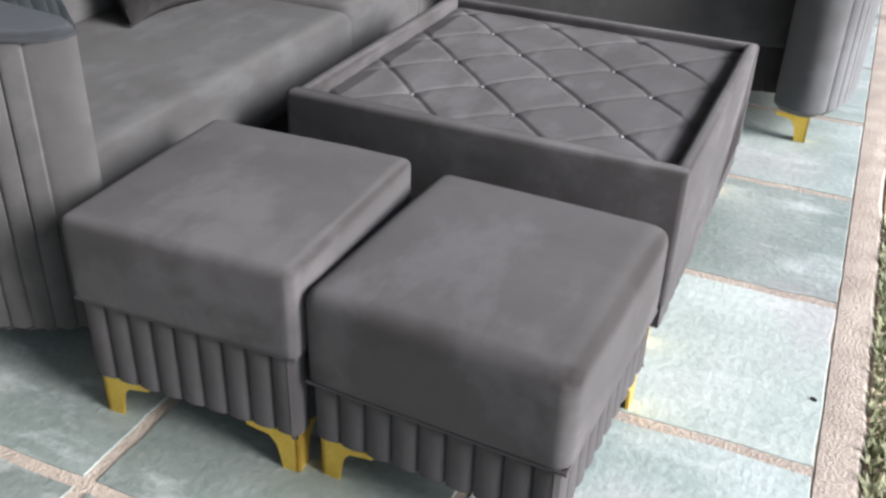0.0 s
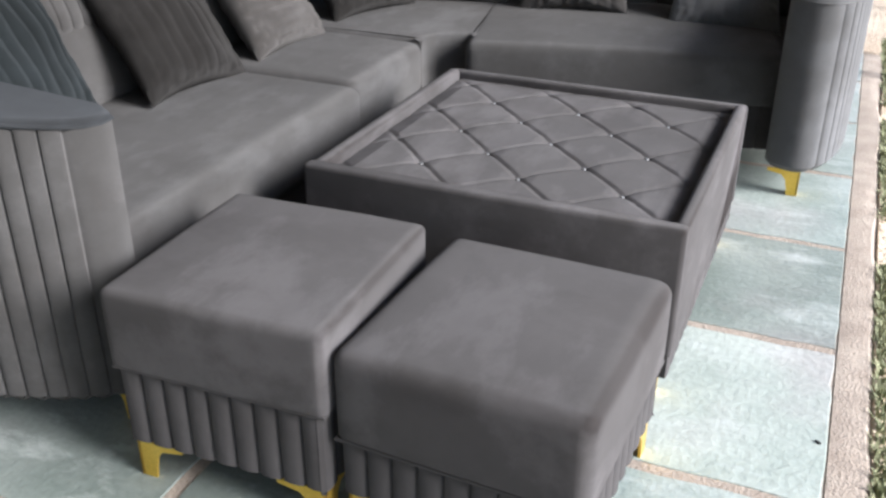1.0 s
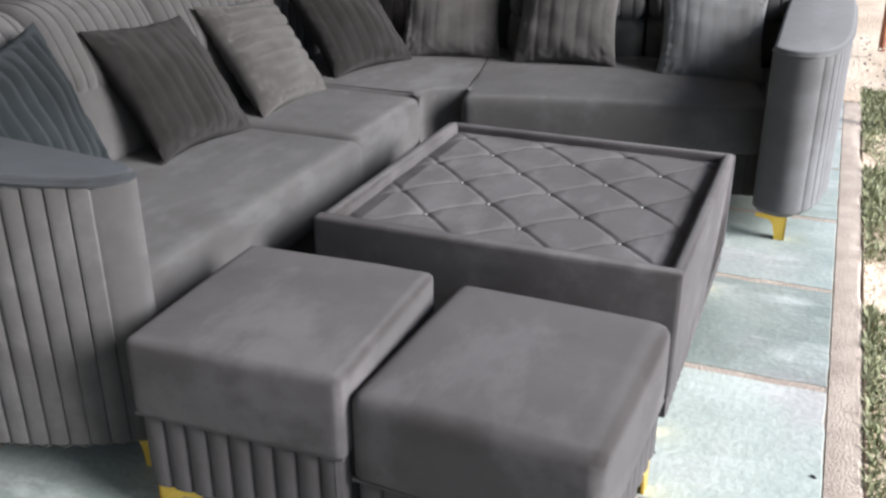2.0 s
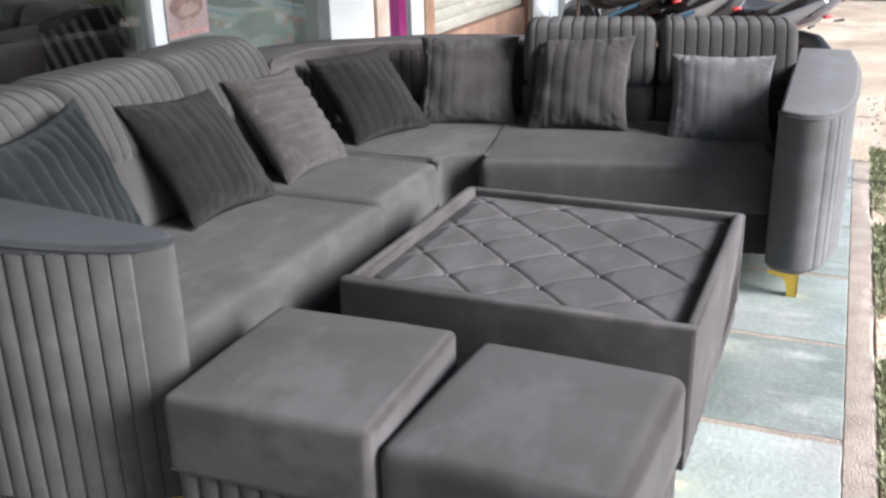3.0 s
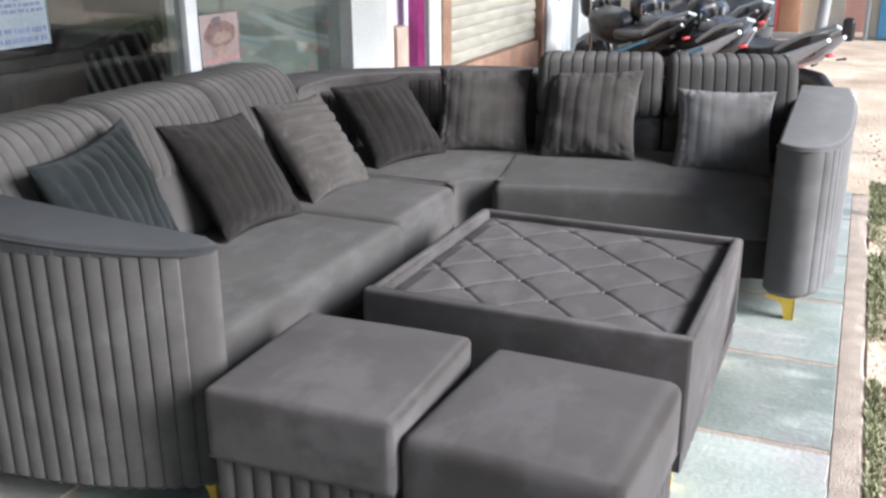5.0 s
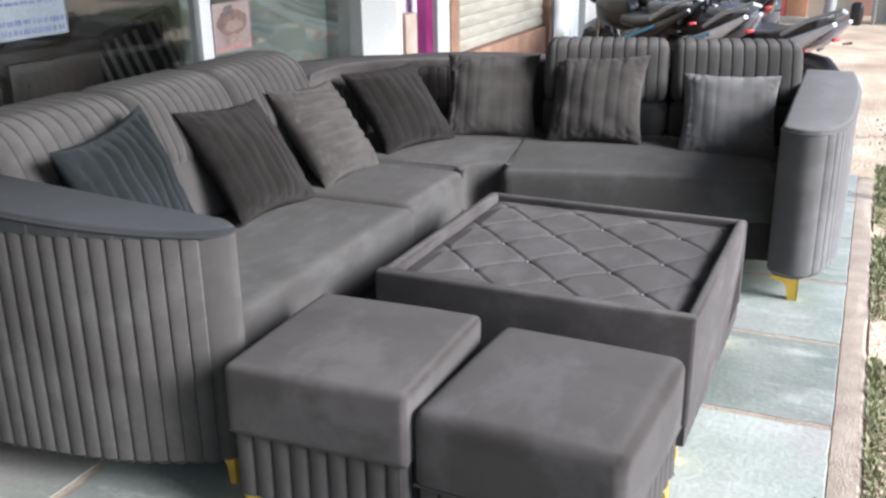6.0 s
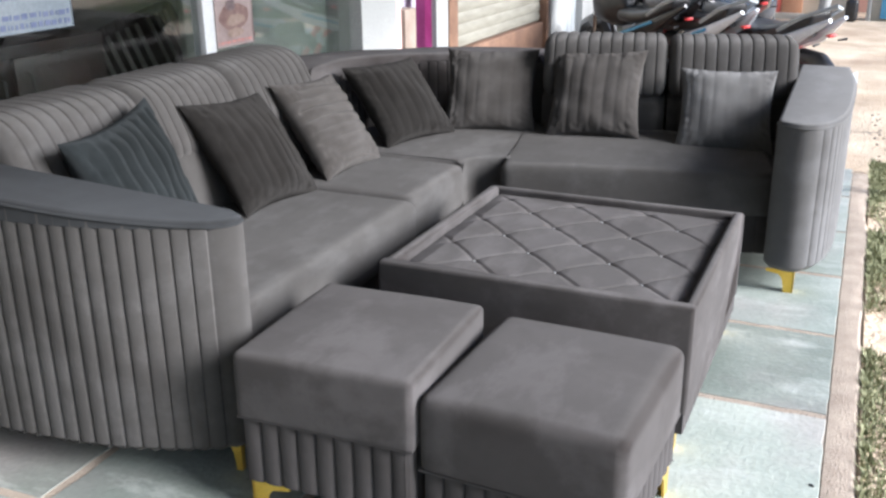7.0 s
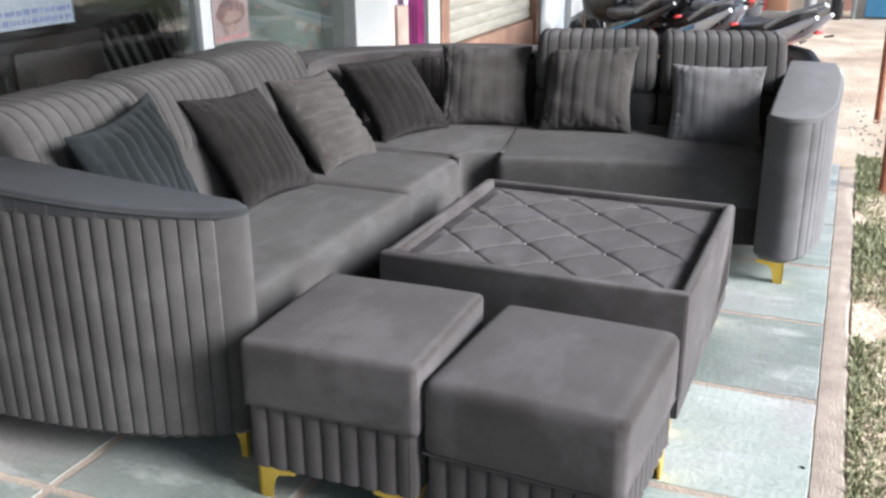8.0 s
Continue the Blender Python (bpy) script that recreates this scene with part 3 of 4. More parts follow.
pillow(-1.585, 1.755, 0.602, 95, 19, 7, 0.41, 9, "bluish grey striped velvet pillow leaning on the sofa arm", 1, VELVET_SLATE, 0.014)
pillow(-1.585, 2.315, 0.572, 91, 37, -5, 0.42, 9, "dark grey striped velvet pillow leaning on the sofa back", 2, VELVET_COAL, 0.006)
pillow(-1.575, 2.80, 0.562, 91, 36, 86, 0.41, 9, "dark grey pillow with cross stripes on the sofa", 3, VELVET_PILLOW, 0.013)
pillow(-1.555, 3.375, 0.552, 70, 42, 0, 0.41, 8, "dark grey striped pillow in the sofa corner", 4, VELVET_COAL, 0.007)
pillow(-1.268, 3.72, 0.556, 15, 36, 0, 0.42, 8, "grey striped pillow standing in the sofa corner", 5, VELVET_PILLOW, 0.0035)
pillow(-0.785, 3.71, 0.572, 2, 33, 3, 0.41, 8, "grey striped pillow on the two seat end", 6, VELVET_PILLOW, 0.005)
# pillow fabric lightened to offset the shade the arm throws on it
pillow(-0.245, 3.73, 0.535, 8, 40, 0, 0.395, 8, "pale grey striped pillow beside the sofa arm", 7, VELVET_LIT, 0.0035)

# ---------- shop front ----------
WX = -2.15
def wall_piece(name, y0, y1, z0, z1, mat, label, x0=WX - 0.2, x1=WX, category="wall"):
    return tagged(part(name, box(x0, x1, y0, y1, z0, z1, 0.004, 1), mat), label, category, kind="structure")


wall_piece("wall_plinth", -3.0, 4.10, -0.15, 0.25, PLASTER, "low plaster plinth under the shop window")
wall_piece("wall_lintel", -3.0, 10.4, 2.6, 3.6, PLASTER, "plaster band over the shop openings")
wall_piece("wall_column_1", 4.095, 4.495, -0.15, 2.6, WHITE, "white painted column between shop openings", WX - 0.2, WX + 0.04)
wall_piece("wall_column_2", 5.12, 5.30, -0.15, 2.6, WHITE, "white painted pier beside the roller shutter")
wall_piece("wall_column_3", 7.37, 7.72, -0.15, 2.6, WHITE, "white painted pier between the shutters", WX - 0.2, WX + 0.03)
wall_piece("wall_column_4", 8.42, 8.92, -0.15, 2.6, WHITE, "white painted pier beside the mint door")
wall_piece("wall_south", -3.2, -3.0, -0.15, 3.2, PLASTER, "plain plaster end wall of the veranda", WX - 3, WX)
# out of view, added to keep light from the south off the fronts
wall_piece("wall_light_stop", -3.2, -3.0, -0.15, 3.2, PLASTER, "unseen plaster wall added to block light from behind", WX, 0.9)
wall_piece("wall_shop_back", -3.0, 10.4, -0.15, 3.2, INSIDE, "dim back wall inside the shop", WX - 3.2, WX - 3.0)
# interior wall brought close to the opening so daylight brightens it
wall_piece("wall_lilac_forward", 4.40, 5.12, -0.15, 2.6, LILAC, "lilac shop wall set forward in the doorway to catch daylight", WX - 0.2, WX - 0.13)
wall_piece("wall_partition", 2.95, 4.095, 0.0, 2.6, PARTITION, "grey green panel behind the shop window", WX - 0.20, WX - 0.17)
wall_piece("wall_reveal", 4.53, 4.645, -0.15, 2.6, PINK, "peach painted door reveal", WX - 0.12, WX - 0.005)
wall_piece("shop_floor", -3.0, 10.4, -0.15, 0.0, PLASTER, "grey shop floor", WX - 3.0, WX - 0.21, "floor")
wall_piece("shop_ceiling", -3.0, 10.4, 2.9, 3.0, WHITE, "white shop ceiling", WX - 3.0, WX - 0.21, "ceiling")
# unseen; reach past the kerb chosen to shade walls and sofa backs
tagged(part("porch_ceiling", box(WX, 1.35, -5.2, 5.2, 2.61, 2.75), WHITE), "white veranda ceiling, out of view, stretched to cut the sun", "ceiling", kind="structure")

window = thing("window_1", label="large shop window with white aluminium frame", category="window", kind="structure")
for y in (-1.2, 0.9, 2.86):
    part("mullion", box(WX - 0.06, WX, y, y + 0.07, 0.25, 2.6, 0.004), ALU, window)
part("window_frame", box(WX - 0.06, WX, -3.0, 4.10, 0.25, 0.32, 0.004), ALU, window)
for a, b in ((-1.13, 0.9), (0.97, 2.86), (2.93, 4.10)):
    pane = part("pane", box(WX - 0.036, WX - 0.03, a, b, 0.32, 2.6), GLASS, window)

# open doorway with its contents
part("door_jamb", box(WX - 0.08, WX + 0.01, 4.5, 4.528, 0, 2.6, 0.005), RUSTBROWN, tagged(thing("door_1"), "dark brown door frame of the open shop", "door frame", kind="structure"))
tagged(part("curtain", prism(scalloped([Vector((WX - 0.02, 4.95)), Vector((WX - 0.02, 5.045))], 0.03, 0.02) + [Vector((WX - 0.06, 5.045)), Vector((WX - 0.06, 4.95))], 0.02, 2.3), MAGENTA), "magenta cloth hanging in the doorway", "curtain")
tagged(part("cardboard_box", box(WX - 0.125, WX - 0.01, 4.70, 4.85, 0.0, 0.79, 0.006), CARD), "tall brown cardboard box inside the doorway", "box")

# roller shutter
shutter = thing("roller_shutter", label="cream steel roller shutter, closed", category="shutter", kind="structure")
zz = 0.0
slat_bm = prism([Vector((0.0, 0.0)), Vector((0.008, 0.006)), Vector((0.012, 0.036)), Vector((0.006, 0.066)), Vector((0.0, 0.075))], 0, 1.86, 0.001, 0.001)
slat_me = finish(slat_bm, "slat", CREAM)
for k in range(29):
    ob = new("slat", slat_me)
    ob.parent = shutter
    ob.matrix_world = Matrix.Translation((WX - 0.06, 5.445, 0.46 + 0.075 * k)) @ Matrix(((1, 0, 0, 0), (0, 0, 1, 0), (0, 1, 0, 0), (0, 0, 0, 1)))
part("guide", box(WX - 0.09, WX + 0.01, 5.302, 5.44, 0, 2.6, 0.006), RUSTBROWN, shutter)
part("guide", box(WX - 0.09, WX + 0.01, 7.31, 7.365, 0, 2.6, 0.006), RUSTBROWN, shutter)
shutter2 = thing("roller_shutter", label="grey steel shutter between white piers", category="shutter", kind="structure")
for k in range(5):
    part("slat", box(WX - 0.09, WX - 0.06, 7.725 + 0.139 * k, 7.725 + 0.139 * k + 0.132, 0, 2.6, 0.006), GREYMETAL, shutter2)
mint = thing("door_2", label="mint and white patterned metal grille door", category="door", kind="structure")
part("frame", box(WX - 0.08, WX - 0.03, 8.93, 10.2, 0, 2.6, 0.006), MINT, mint)
for k in range(4):
    for j in range(6):
        part("panel", box(WX - 0.03, WX - 0.015, 8.97 + 0.31 * k, 9.2 + 0.31 * k, 0.1 + 0.4 * j, 0.42 + 0.4 * j, 0.006), WHITE, mint)

# things seen through the window
chest = thing("cabinet", label="dark brown polished wooden cabinet inside the shop", category="cabinet")
part("body", box(-2.95, -2.45, 1.2, 2.62, 0.0, 0.90, 0.01), DARKWOOD, chest)
for k in range(3):
    leaf = part("door", box(-2.45, -2.43, 1.23 + 0.465 * k, 1.66 + 0.465 * k, 0.06, 0.86, 0.006), DARKWOOD, chest)
    hy = 1.62 + 0.465 * k if k % 2 else 1.28 + 0.465 * k
    part("handle", tube([(-2.43, hy, 0.62), (-2.405, hy, 0.63), (-2.405, hy, 0.79), (-2.43, hy, 0.80)], 0.006, 8), CHROME, leaf, "chrome bar handle")
for px, py, rz in ((-2.66, 3.03, 38), (-2.98, 3.62, 38)):
    chair = thing("chair", px, py, 0, rz, label="black chair with grey striped back inside the shop", category="chair", group="chairs in the shop")
    lean = pose(0, 0, 0.4, 0, -21, 0) @ pose(0, 0, -0.4)
    part("seat", cushion(-0.25, 0.25, -0.25, 0.25, 0.36, 0.48, 0.03), STRIPE, chair)
    part("backrest", ribbed_roll(roll_profile(0.18, 0.36, 0.86, 0.1, 0.12), 0.42, 9, 0.006, 0.05), STRIPE, chair, "", lean @ pose(-0.21, 0, 0))
    for k in range(8):
        part("piping", tube([(-0.163 + 0.0466 * k, 0.125, 0.44), (-0.163 + 0.0466 * k, 0.165, 0.62), (-0.163 + 0.0466 * k, 0.215, 0.82)], 0.011, 6), STRIPEGREY, chair, "", lean)
    for sx in (-0.21, 0.21):
        for sy in (-0.21, 0.21):
            part("leg", box(sx - 0.02, sx + 0.02, sy - 0.02, sy + 0.02, 0, 0.37, 0.004), DARKWOOD, chair)


def poster(x, y0, y1, z0, z1, mat, ink, bands, label, patches=()):
    """A printed sheet on the glass; bands are (lowest, highest, rows of dense unreadable print)."""
    p = thing("poster", label=label, category="poster")
    sheet = prism([Vector((y0, z0)), Vector((y1, z0)), Vector((y1, z1)), Vector((y0, z1))], x - 0.0015, x - 0.0005)
    bmesh.ops.transform(sheet, matrix=Matrix(((0, 0, 1, 0), (1, 0, 0, 0), (0, 1, 0, 0), (0, 0, 0, 1))), verts=sheet.verts)
    part("sheet", sheet, mat, p)
    rng = random.Random(int(y0 * 100))
    wy, wz = y1 - y0, z1 - z0
    for n_, (cy, cz, ry, rz_, m) in enumerate(patches):
        bm = bmesh.new()
        bmesh.ops.create_circle(bm, cap_ends=True, segments=18, radius=1.0)
        for v in bm.verts:
            k = 1 + 0.25 * noise.noise(Vector((v.co.x * 2, v.co.y * 2, cy * 30)))
            v.co = Vector((x + 0.001 + 0.001 * n_, y0 + wy * (cy + ry * k * v.co.x), z0 + wz * (cz + rz_ * k * v.co.y)))
        part("printed_patch", bm, m, p)
    for lo, hi, rows in bands:
        for r in range(rows):
            zt = z0 + wz * (lo + (hi - lo) * (r + 0.5) / rows)
            h = wz * (hi - lo) / rows * 0.33
            ya = y0 + 0.012
            while ya < y1 - 0.02:
                w = min(rng.uniform(0.006, 0.03), y1 - 0.012 - ya)
                part("print_bar", box(x + 0.0005, x + 0.0012, ya, ya + w, zt - h * rng.uniform(0.6, 1), zt + h * rng.uniform(0.6, 1)), ink, p)
                ya += w + rng.uniform(0.004, 0.012)


poster(WX - 0.026, 2.965, 3.227, 0.797, 0.999, PAPERPINK, INKRED, ((0.04, 0.14, 1),), "pinkish printed poster with brown shapes stuck on the window",
       ((0.5, 0.58, 0.40, 0.26, INKBROWN), (0.42, 0.82, 0.13, 0.12, INKDARK), (0.52, 0.52, 0.24, 0.12, INKTAN), (0.5, 0.26, 0.22, 0.09, INKTAN)))
poster(WX - 0.026, 1.84, 2.20, 0.975, 1.152, PAPER, INKBLUE, ((0.04, 0.36, 2), (0.56, 0.98, 4)), "white and blue printed notice stuck on the window")


# ---------- motorbikes ----------
def ring(r, tube_r, n=28, sides=8):
    return tube([(r * math.cos(k * math.tau / n), 0, r * math.sin(k * math.tau / n)) for k in range(n)], tube_r, sides, closed=True)


def motorbike(x, y, rz, lean, tank, seed, label, panel=None):
    panel = panel or tank
    b = new("motorbike")
    b.matrix_world = pose(x, y, GROUND_Z - 0.10, 0, 0, rz) @ pose(0, 0, 0, lean, 0, 0)
    tagged(b, label, "motorbike", "parked motorbikes")
    for wx in (-0.64, 0.64):
        w = part("wheel", ring(0.21, 0.012), CHROME, b, "", pose(wx, 0, 0.29))
        part("tyre", ring(0.255, 0.045), RUBBER, w)
        part("hub", tube([(0, -0.06, 0), (0, 0.06, 0)], 0.05, 14), BLACK, w)
        for k in range(5):
            a = k * math.tau / 5
            part("spoke", tube([(0, 0, 0), (0.21 * math.cos(a), 0, 0.21 * math.sin(a))], 0.012, 6), CHROME, w)
    for s in (-0.07, 0.07):
        part("fork", tube([(0.64, s, 0.29), (0.50, s, 0.62), (0.40, s, 0.95)], 0.02, 8), CHROME, b)
        part("swingarm", tube([(-0.64, s, 0.29), (-0.1, s, 0.36)], 0.02, 8), BLACK, b)
        part("shock_absorber", tube([(-0.55, s * 1.3, 0.34), (-0.36, s * 1.3, 0.68)], 0.028, 10), RED, b)
    part("frame", tube([(0.42, 0, 0.86), (0.25, 0, 0.40), (-0.15, 0, 0.33), (-0.25, 0, 0.62), (-0.7, 0, 0.78)], 0.024, 8), BLACK, b)
    part("engine", box(-0.14, 0.24, -0.13, 0.13, 0.27, 0.56, 0.04), GREYMETAL, b)
    part("exhaust", tube([(0.2, 0.13, 0.38), (0.1, 0.16, 0.26), (-0.3, 0.17, 0.28), (-0.8, 0.17, 0.40)], [0.02, 0.022, 0.045, 0.05], 10), CHROME, b)
    bm = cushion(-0.02, 0.44, -0.13, 0.13, 0.64, 0.87, 0.08, 0.015, seed)
    for v in bm.verts:
        v.co.y *= 1 - 0.5 * max(0, min(1, (0.14 - v.co.x) / 0.16))
        v.co.z += 0.06 * max(0, v.co.x - 0.1)
    part("fuel_tank", bm, tank, b)
    bm = cushion(-0.78, 0.0, -0.12, 0.12, 0.70, 0.78, 0.035, 0.01, seed)
    for v in bm.verts:
        s = max(0, (-v.co.x - 0.25) / 0.5)
        v.co.z += 0.1 * s * s + 0.03 * s
        v.co.y *= 1 - 0.35 * s
    part("saddle", bm, BLACK, b)
    for s in (-1, 1):
        part("side_panel", tube([(-0.08, s * 0.12, 0.60), (-0.35, s * 0.13, 0.66), (-0.62, s * 0.11, 0.74), (-0.93, s * 0.05, 0.88)], [0.035, 0.05, 0.045, 0.012], 8), panel, b)
        part("stripe", tube([(-0.14, s * 0.165, 0.63), (-0.38, s * 0.182, 0.69), (-0.64, s * 0.158, 0.765)], 0.01, 6), BLUE, b)
        part("indicator", tube([(-0.84, s * 0.06, 0.74), (-0.86, s * 0.11, 0.74)], [0.005, 0.008], 8), BLACK, b)
        part("foot_rest", tube([(-0.12, s * 0.1, 0.34), (-0.12, s * 0.27, 0.34)], 0.014, 6), RUBBER, b)
    part("grab_rail", tube([(-0.55, 0.14, 0.80), (-0.78, 0.13, 0.90), (-0.92, 0.0, 0.95), (-0.78, -0.13, 0.90), (-0.55, -0.14, 0.80)], 0.012, 8), GREYMETAL, b)
    part("tail_light", box(-0.89, -0.85, -0.025, 0.025, 0.772, 0.788, 0.006), RED, b)
    part("number_plate", box(-0.985, -0.975, -0.09, 0.09, 0.50, 0.57, 0.002), GREYMETAL, b)
    part("rear_mudguard", tube([(-0.64 + 0.34 * math.cos(a), 0, 0.29 + 0.34 * math.sin(a)) for a in (1.4, 1.9, 2.4, 2.9)], [0.05, 0.06, 0.055, 0.04], 10), BLACK, b)
    part("front_mudguard", tube([(0.64 + 0.33 * math.cos(a), 0, 0.29 + 0.33 * math.sin(a)) for a in (0.5, 1.0, 1.5, 2.1, 2.6)], 0.06, 8), tank, b)
    part("headlight", cushion(0.46, 0.62, -0.1, 0.1, 0.80, 1.0, 0.06), BLACK, b)
    part("handlebar", tube([(0.30, -0.36, 1.04), (0.38, -0.2, 1.06), (0.40, 0, 1.0), (0.38, 0.2, 1.06), (0.30, 0.36, 1.04)], 0.012, 8), BLACK, b)
    for s in (-1, 1):
        part("grip", tube([(0.27, s * 0.40, 1.03), (0.32, s * 0.28, 1.05)], 0.022, 8), RUBBER, b)
        part("mirror_stem", tube([(0.36, s * 0.22, 1.06), (0.36, s * 0.30, 1.22)], 0.007, 6), BLACK, b)
        part("mirror", cushion(0.35, 0.38, s * 0.32 - 0.06, s * 0.32 + 0.06, 1.20, 1.28, 0.012), BLACK, b)
    part("stand", tube([(0.0, 0.12, 0.34), (-0.06, 0.28, 0.02)], 0.014, 6), BLACK, b)
    return b


motorbike(-0.38, 6.42, 128, -8, BIKEGREY, 1, "white and black motorbike parked on dirt", BIKEWHITE)
motorbike(-0.86, 6.72, 126, -8, BIKEGREY, 2, "silver grey motorbike parked among others", BIKEWHITE)
motorbike(-1.30, 7.02, 129, -8, BLACK, 3, "black motorbike parked among others")
motorbike(-0.80, 8.35, 118, -8, BIKEGREY, 4, "dark motorbike at the end of the row")

# ---------- distance ----------
far = thing("roadside_stall", label="roadside stalls with red, beige and blue panels", category="stall")
part("wall", box(-6, -0.005, 13.05, 13.25, -0.1, 3.2), BEIGE, far)
part("wall", box(0.285, 8, 13.05, 13.25, -0.1, 3.2), BEIGE, far)
part("back_wall", box(-0.2, 0.5, 14.0, 14.1, -0.1, 3.2), PINK, far)
part("red_panel", box(-0.97, -0.78, 12.97, 13.04, 0.02, 2.6, 0.01), REDPANEL, far)
part("orange_panel", box(-0.775, -0.52, 12.97, 13.04, 0.02, 2.6, 0.01), ORANGE, far)
part("sill", box(-1.05, -0.5, 12.9, 13.04, -0.1, 0.018, 0.01), BEIGE, far)
part("post", tube([(-0.26, 12.8, -0.1), (-0.2, 12.82, 1.0), (-0.15, 12.84, 3.0)], 0.07, 10), WHITE, far)
part("door_post", box(0.24, 0.29, 12.95, 13.04, -0.1, 2.4, 0.008), WHITE, far)
part("bag", cushion(0.0, 0.14, 12.75, 12.9, -0.05, 0.22, 0.04), BLACK, far)
part("blue_panel", box(0.40, 1.7, 12.95, 13.04, -0.02, 2.6, 0.01), BLUE, far)
step = thing("shutter_step", label="brown painted step under the roller shutter", category="step", kind="structure")
part("riser", box(WX - 0.2, WX - 0.02, 5.44, 7.31, -0.15, 0.45, 0.006), RUSTBROWN, step)
car = thing("parked_vehicle", -1.15, 10.0, GROUND_Z, 5, label="dark grey vehicle parked behind the motorbikes", category="car")
part("body", cushion(-0.75, 0.55, -0.9, 2.4, 0.3, 1.0, 0.16, 0.02), BIKEGREY, car)
part("cabin", cushion(-0.65, 0.45, -0.2, 2.2, 0.9, 1.5, 0.2, 0.02), DARKGLASS, car)
for wx in (-0.66, 0.46):
    for wy in (-0.4, 1.8):
        w = part("wheel", tube([(-0.08, 0, 0), (0.08, 0, 0)], 0.29, 20), RUBBER, car, "", pose(wx, wy, 0.29))
        part("rim", tube([(-0.085, 0, 0), (0.085, 0, 0)], 0.17, 16), GREYMETAL, w)

# the other side of the street, which the shop window mirrors
street = thing("street_wall", label="long beige wall with a brown base across the street", category="wall", kind="structure")
part("wall", box(17.0, 17.3, -6, 60, -0.1, 2.6), BEIGE, street)
part("base_band", box(16.96, 16.998, -6, 60, -0.1, 0.55), RUSTBROWN, street)
part("coping", box(16.9, 17.4, -6, 60, 2.602, 2.72, 0.01), WHITE, street)

def hatchback(x, y, rz, paint):
    """A small car: a lofted body with wheel-arch height, a glazed cabin, lamps and four wheels; its nose along +x."""
    c = thing("parked_car", x, y, GROUND_Z, rz, label="small white hatchback parked across the street", category="car")
    def loft(sections):
        bm = bmesh.new()
        rings = []
        for sx, z0, z1, w0, w1 in sections:
            rings.append([bm.verts.new((sx, yy, zz)) for yy, zz in ((-w0, z0), (-w0 * 1.02, (z0 + z1) / 2), (-w1, z1), (w1, z1), (w0 * 1.02, (z0 + z1) / 2), (w0, z0))])
        for r0, r1 in zip(rings, rings[1:]):
            for k in range(6):
                bm.faces.new((r0[k], r0[(k + 1) % 6], r1[(k + 1) % 6], r1[k]))
        bm.faces.new(rings[0][::-1])
        bm.faces.new(rings[-1])
        bmesh.ops.bevel(bm, geom=list(bm.edges), offset=0.03, segments=2, affect="EDGES")
        return bm
    part("body", loft(((-1.75, 0.35, 0.85, 0.70, 0.66), (-1.5, 0.22, 0.98, 0.78, 0.74), (0.6, 0.20, 0.96, 0.80, 0.74), (1.35, 0.22, 0.86, 0.78, 0.70), (1.75, 0.30, 0.68, 0.66, 0.60))), paint, c)
    cabin = part("cabin", loft(((-1.62, 0.90, 0.98, 0.70, 0.66), (-1.25, 0.90, 1.42, 0.72, 0.58), (-0.2, 0.90, 1.50, 0.72, 0.58), (0.25, 0.90, 1.40, 0.72, 0.56), (0.85, 0.88, 0.96, 0.70, 0.64))), DARKGLASS, c, "dark glazed cabin")
    part("roof", box(-1.22, 0.15, -0.56, 0.56, 1.47, 1.515, 0.02), paint, cabin)
    for sy in (-1, 1):
        part("headlight", cushion(1.55, 1.72, sy * 0.5 - 0.12, sy * 0.5 + 0.12, 0.56, 0.70, 0.03), CHROME, c)
        part("tail_light", box(-1.77, -1.70, sy * 0.6 - 0.07, sy * 0.6 + 0.07, 0.62, 0.86, 0.02), RED, c)
        for wx in (-1.1, 1.1):
            w = part("wheel", tube([(0, -0.09, 0), (0, 0.09, 0)], 0.28, 22), RUBBER, c, "", pose(wx, sy * 0.74, 0.28))
            part("rim", tube([(0, -0.098, 0), (0, 0.098, 0)], 0.17, 16), GREYMETAL, w)
    return c


hatchback(8.3, 15.4, 118, BIKEWHITE)


def verge():
    verts, faces = [], []
    rng = random.Random(31)
    for _ in range(6000):
        x, y = 4.6 + 1.0 * rng.gauss(0, 0.45), rng.uniform(8.2, 12.6)
        h, a = rng.uniform(0.04, 0.22), rng.uniform(0, math.tau)
        w, lean = rng.uniform(0.012, 0.03), rng.uniform(0.02, 0.12)
        dx, dy = math.cos(a), math.sin(a)
        k = len(verts)
        verts += [(x - dy * w, y + dx * w, GROUND_Z - 0.03), (x + dy * w, y - dx * w, GROUND_Z - 0.03), (x + dx * lean, y + dy * lean, GROUND_Z + h)]
        faces.append((k, k + 1, k + 2))
    me = bpy.data.meshes.new("verge_weeds")
    me.from_pydata(verts, [], faces)
    me.materials.append(GRASS)
    return me


tagged(new("verge_weeds", verge()), "low green weeds along the road verge", "weeds", kind="stuff")

tagged(part("rusty_post", tube([(0.485, 4.68, -0.1), (0.478, 4.69, 1.0), (0.47, 4.70, 2.6)], 0.022, 8), RUST), "thin rusty steel post standing in dirt", "post")
tagged(part("rusty_post", tube([(0.49, 6.76, -0.1), (0.475, 6.77, 1.0), (0.46, 6.78, 2.6)], 0.022, 8), RUST), "thin rusty steel post further along the veranda", "post")


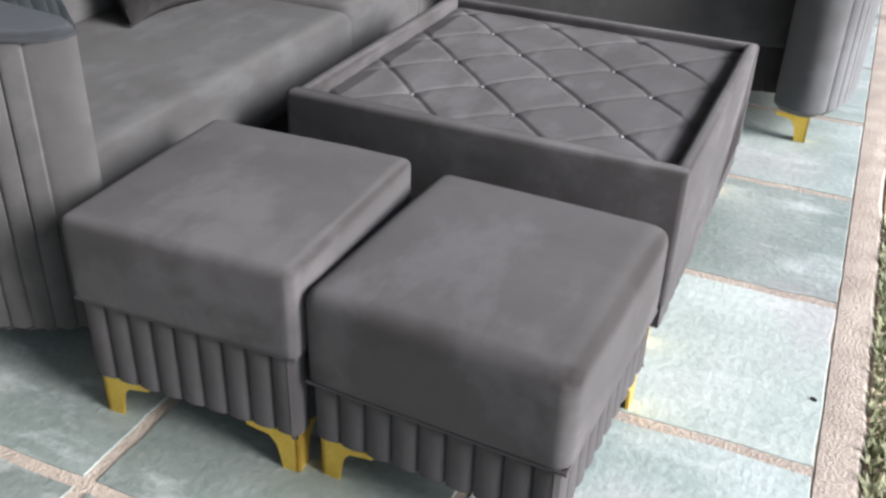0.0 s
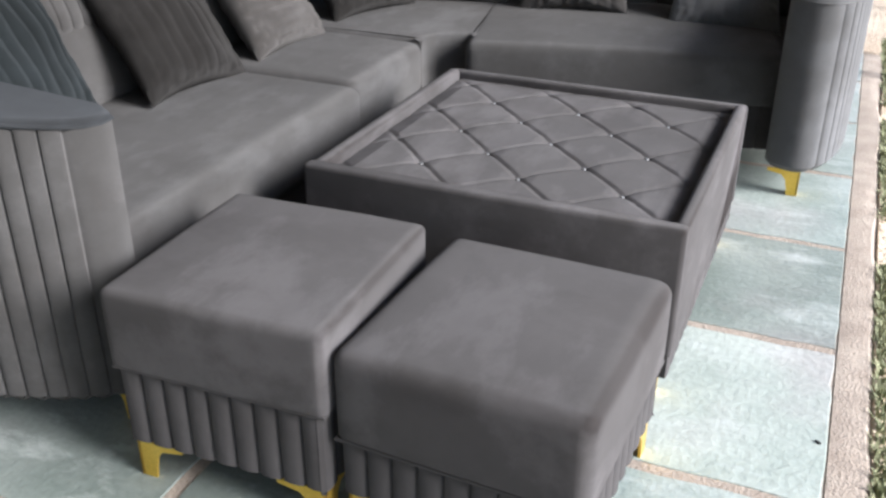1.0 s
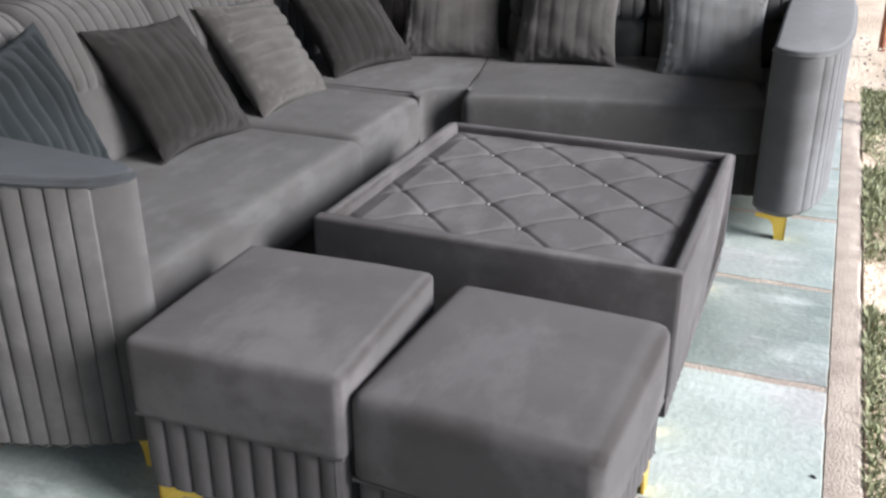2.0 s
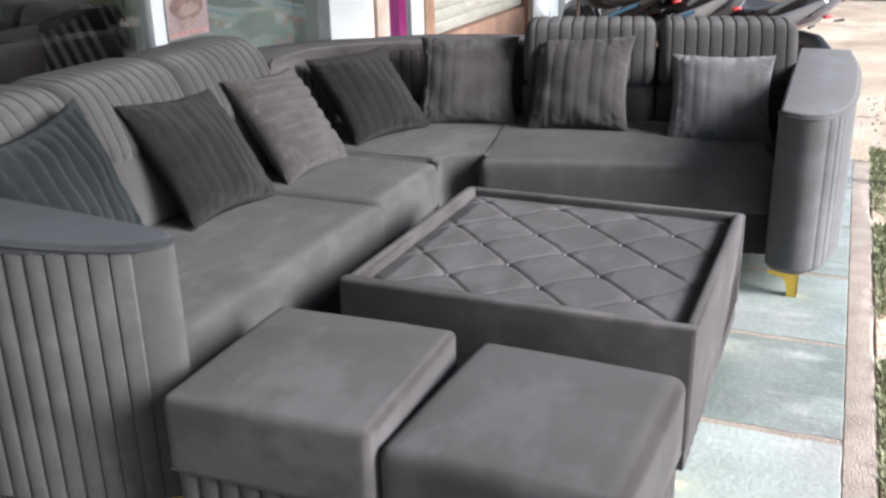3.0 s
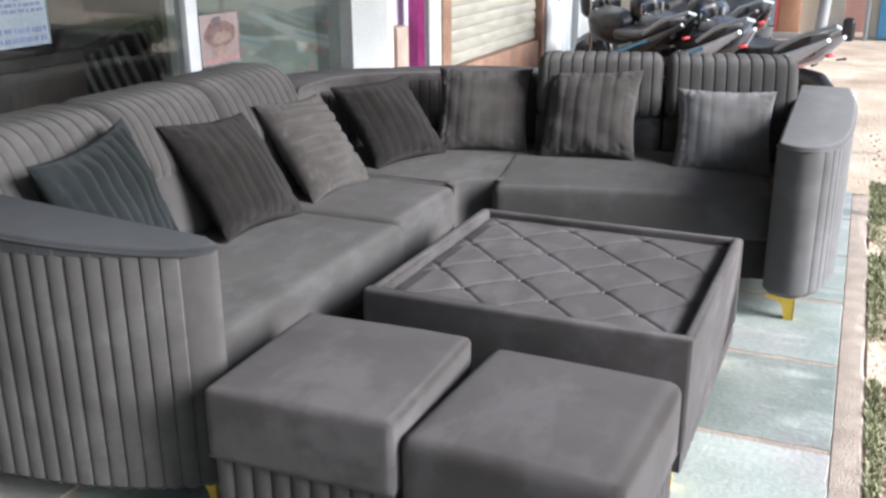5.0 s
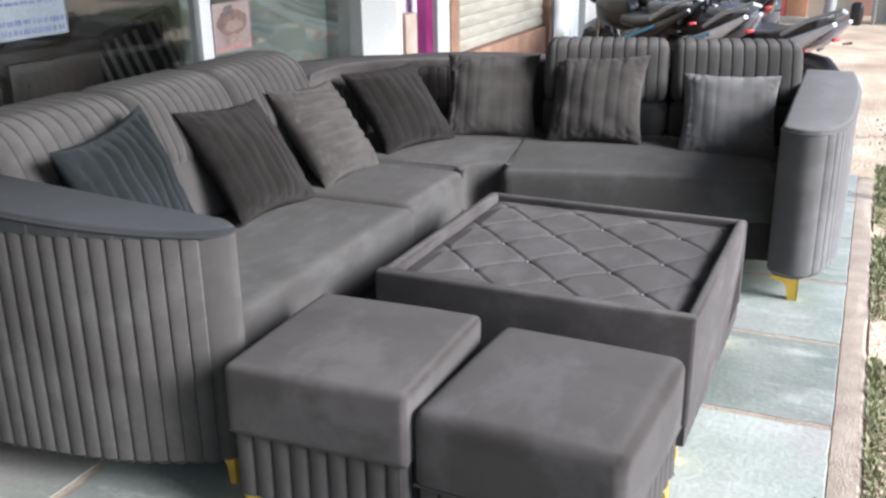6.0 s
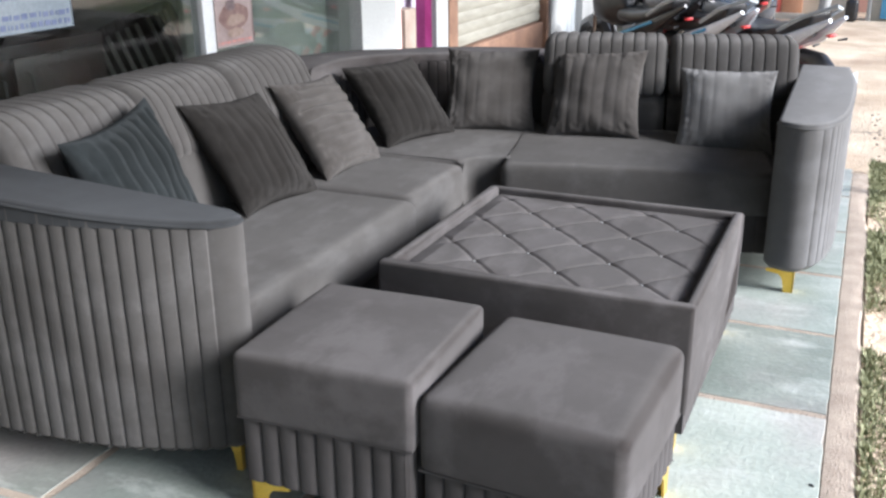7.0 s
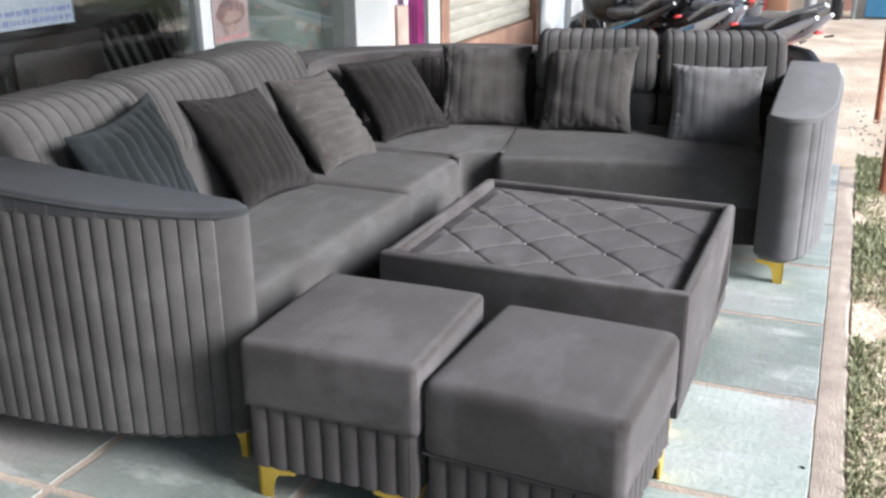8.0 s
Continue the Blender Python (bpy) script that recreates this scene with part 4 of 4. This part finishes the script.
# ---------- grass and rubble along the kerb ----------
def grass_patch():
    verts, faces = [], []
    rng = random.Random(11)
    while len(faces) < 48000:
        x, y = 0.368 + 1.9 * rng.random() ** 2, rng.uniform(-1.5, 5.5)
        if noise.noise(Vector((x * 4.0, y * 2.2, 9))) < -0.25 - 0.4 * max(0, 0.75 - x) + 0.10 * max(0, y - 3.2) + 0.45 * max(0, x - 0.8) + 0.3 * max(0, 0.2 - y):
            continue
        h, a = rng.uniform(0.008, 0.036), rng.uniform(0, math.tau)
        w, lean = rng.uniform(0.003, 0.008), rng.uniform(0.0, 0.03)
        dx, dy = math.cos(a), math.sin(a)
        k = len(verts)
        z = GROUND_Z - 0.005 + (bank(x) if y < 5.0 else 0)
        verts += [(x - dy * w, y + dx * w, z), (x + dy * w, y - dx * w, z), (x + dx * lean, y + dy * lean, z + h)]
        faces.append((k, k + 1, k + 2))
    me = bpy.data.meshes.new("grass")
    me.from_pydata(verts, [], faces)
    me.materials.append(GRASS)
    return me


tagged(new("grass", grass_patch()), "patchy short grass growing in the dirt", "grass", kind="stuff")


def rubble():
    verts, faces = [], []
    rng = random.Random(5)
    for _ in range(900):
        x, y, s = rng.uniform(0.365, 1.2), rng.uniform(0.6, 7.0), rng.uniform(0.004, 0.016)
        k = len(verts)
        for dx, dy, dz in ((1, 0, 0), (-1, 0, 0), (0, 1, 0), (0, -1, 0), (0, 0, 1), (0, 0, -1)):
            q = s * rng.uniform(0.6, 1.2)
            verts.append((x + dx * q, y + dy * q, GROUND_Z + dz * q * 0.7))
        for f in ((0, 2, 4), (2, 1, 4), (1, 3, 4), (3, 0, 4), (2, 0, 5), (1, 2, 5), (3, 1, 5), (0, 3, 5)):
            faces.append(tuple(k + q for q in f))
    me = bpy.data.meshes.new("rubble")
    me.from_pydata(verts, [], faces)
    me.materials.append(STONE)
    return me


tagged(new("rubble", rubble()), "small loose stones scattered on dirt", "gravel", kind="stuff")

bm = bmesh.new()
bmesh.ops.create_icosphere(bm, subdivisions=1, radius=0.006)
bmesh.ops.scale(bm, verts=bm.verts, vec=(1.5, 0.7, 0.5))
tagged(part("seed_pod", bm, BLACK, None, "", pose(0.256, 1.902, 0.002, 0, 0, 140)), "tiny dark seed pod lying on slate floor", "seed pod")

# ---------- slate slabs of the floor ----------
rng = random.Random(21)
XS = [-2.02, -1.435, -0.85, -0.265, 0.272]
YS = [1.13 + 0.568 * k for k in range(-7, 8)]
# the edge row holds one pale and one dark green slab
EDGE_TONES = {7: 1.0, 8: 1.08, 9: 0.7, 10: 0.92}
for i in range(len(XS)):
    for j in range(len(YS) - 1):
        xa = XS[i - 1] if i else -2.118
        e = [rng.uniform(0.010, 0.018) for _ in range(4)]
        xb = XS[i] - (e[1] if i < 4 else 0.0)
        ring = []
        for (ax, ay), (bx, by) in (((xa + e[0], YS[j] + e[2]), (xb, YS[j] + e[2])), ((xb, YS[j] + e[2]), (xb, YS[j + 1] - e[3])), ((xb, YS[j + 1] - e[3]), (xa + e[0], YS[j + 1] - e[3])), ((xa + e[0], YS[j + 1] - e[3]), (xa + e[0], YS[j] + e[2]))):
            for k in range(9):
                px_, py_ = ax + (bx - ax) * k / 9, ay + (by - ay) * k / 9
                ring.append((px_ + 0.007 * noise.noise(Vector((px_ * 11, py_ * 11, 2))), py_ + 0.007 * noise.noise(Vector((px_ * 11, py_ * 11, 8)))))
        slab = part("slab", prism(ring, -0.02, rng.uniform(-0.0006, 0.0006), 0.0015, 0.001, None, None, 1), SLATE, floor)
        # inner slabs darkened: shade around the furniture put into their random tones
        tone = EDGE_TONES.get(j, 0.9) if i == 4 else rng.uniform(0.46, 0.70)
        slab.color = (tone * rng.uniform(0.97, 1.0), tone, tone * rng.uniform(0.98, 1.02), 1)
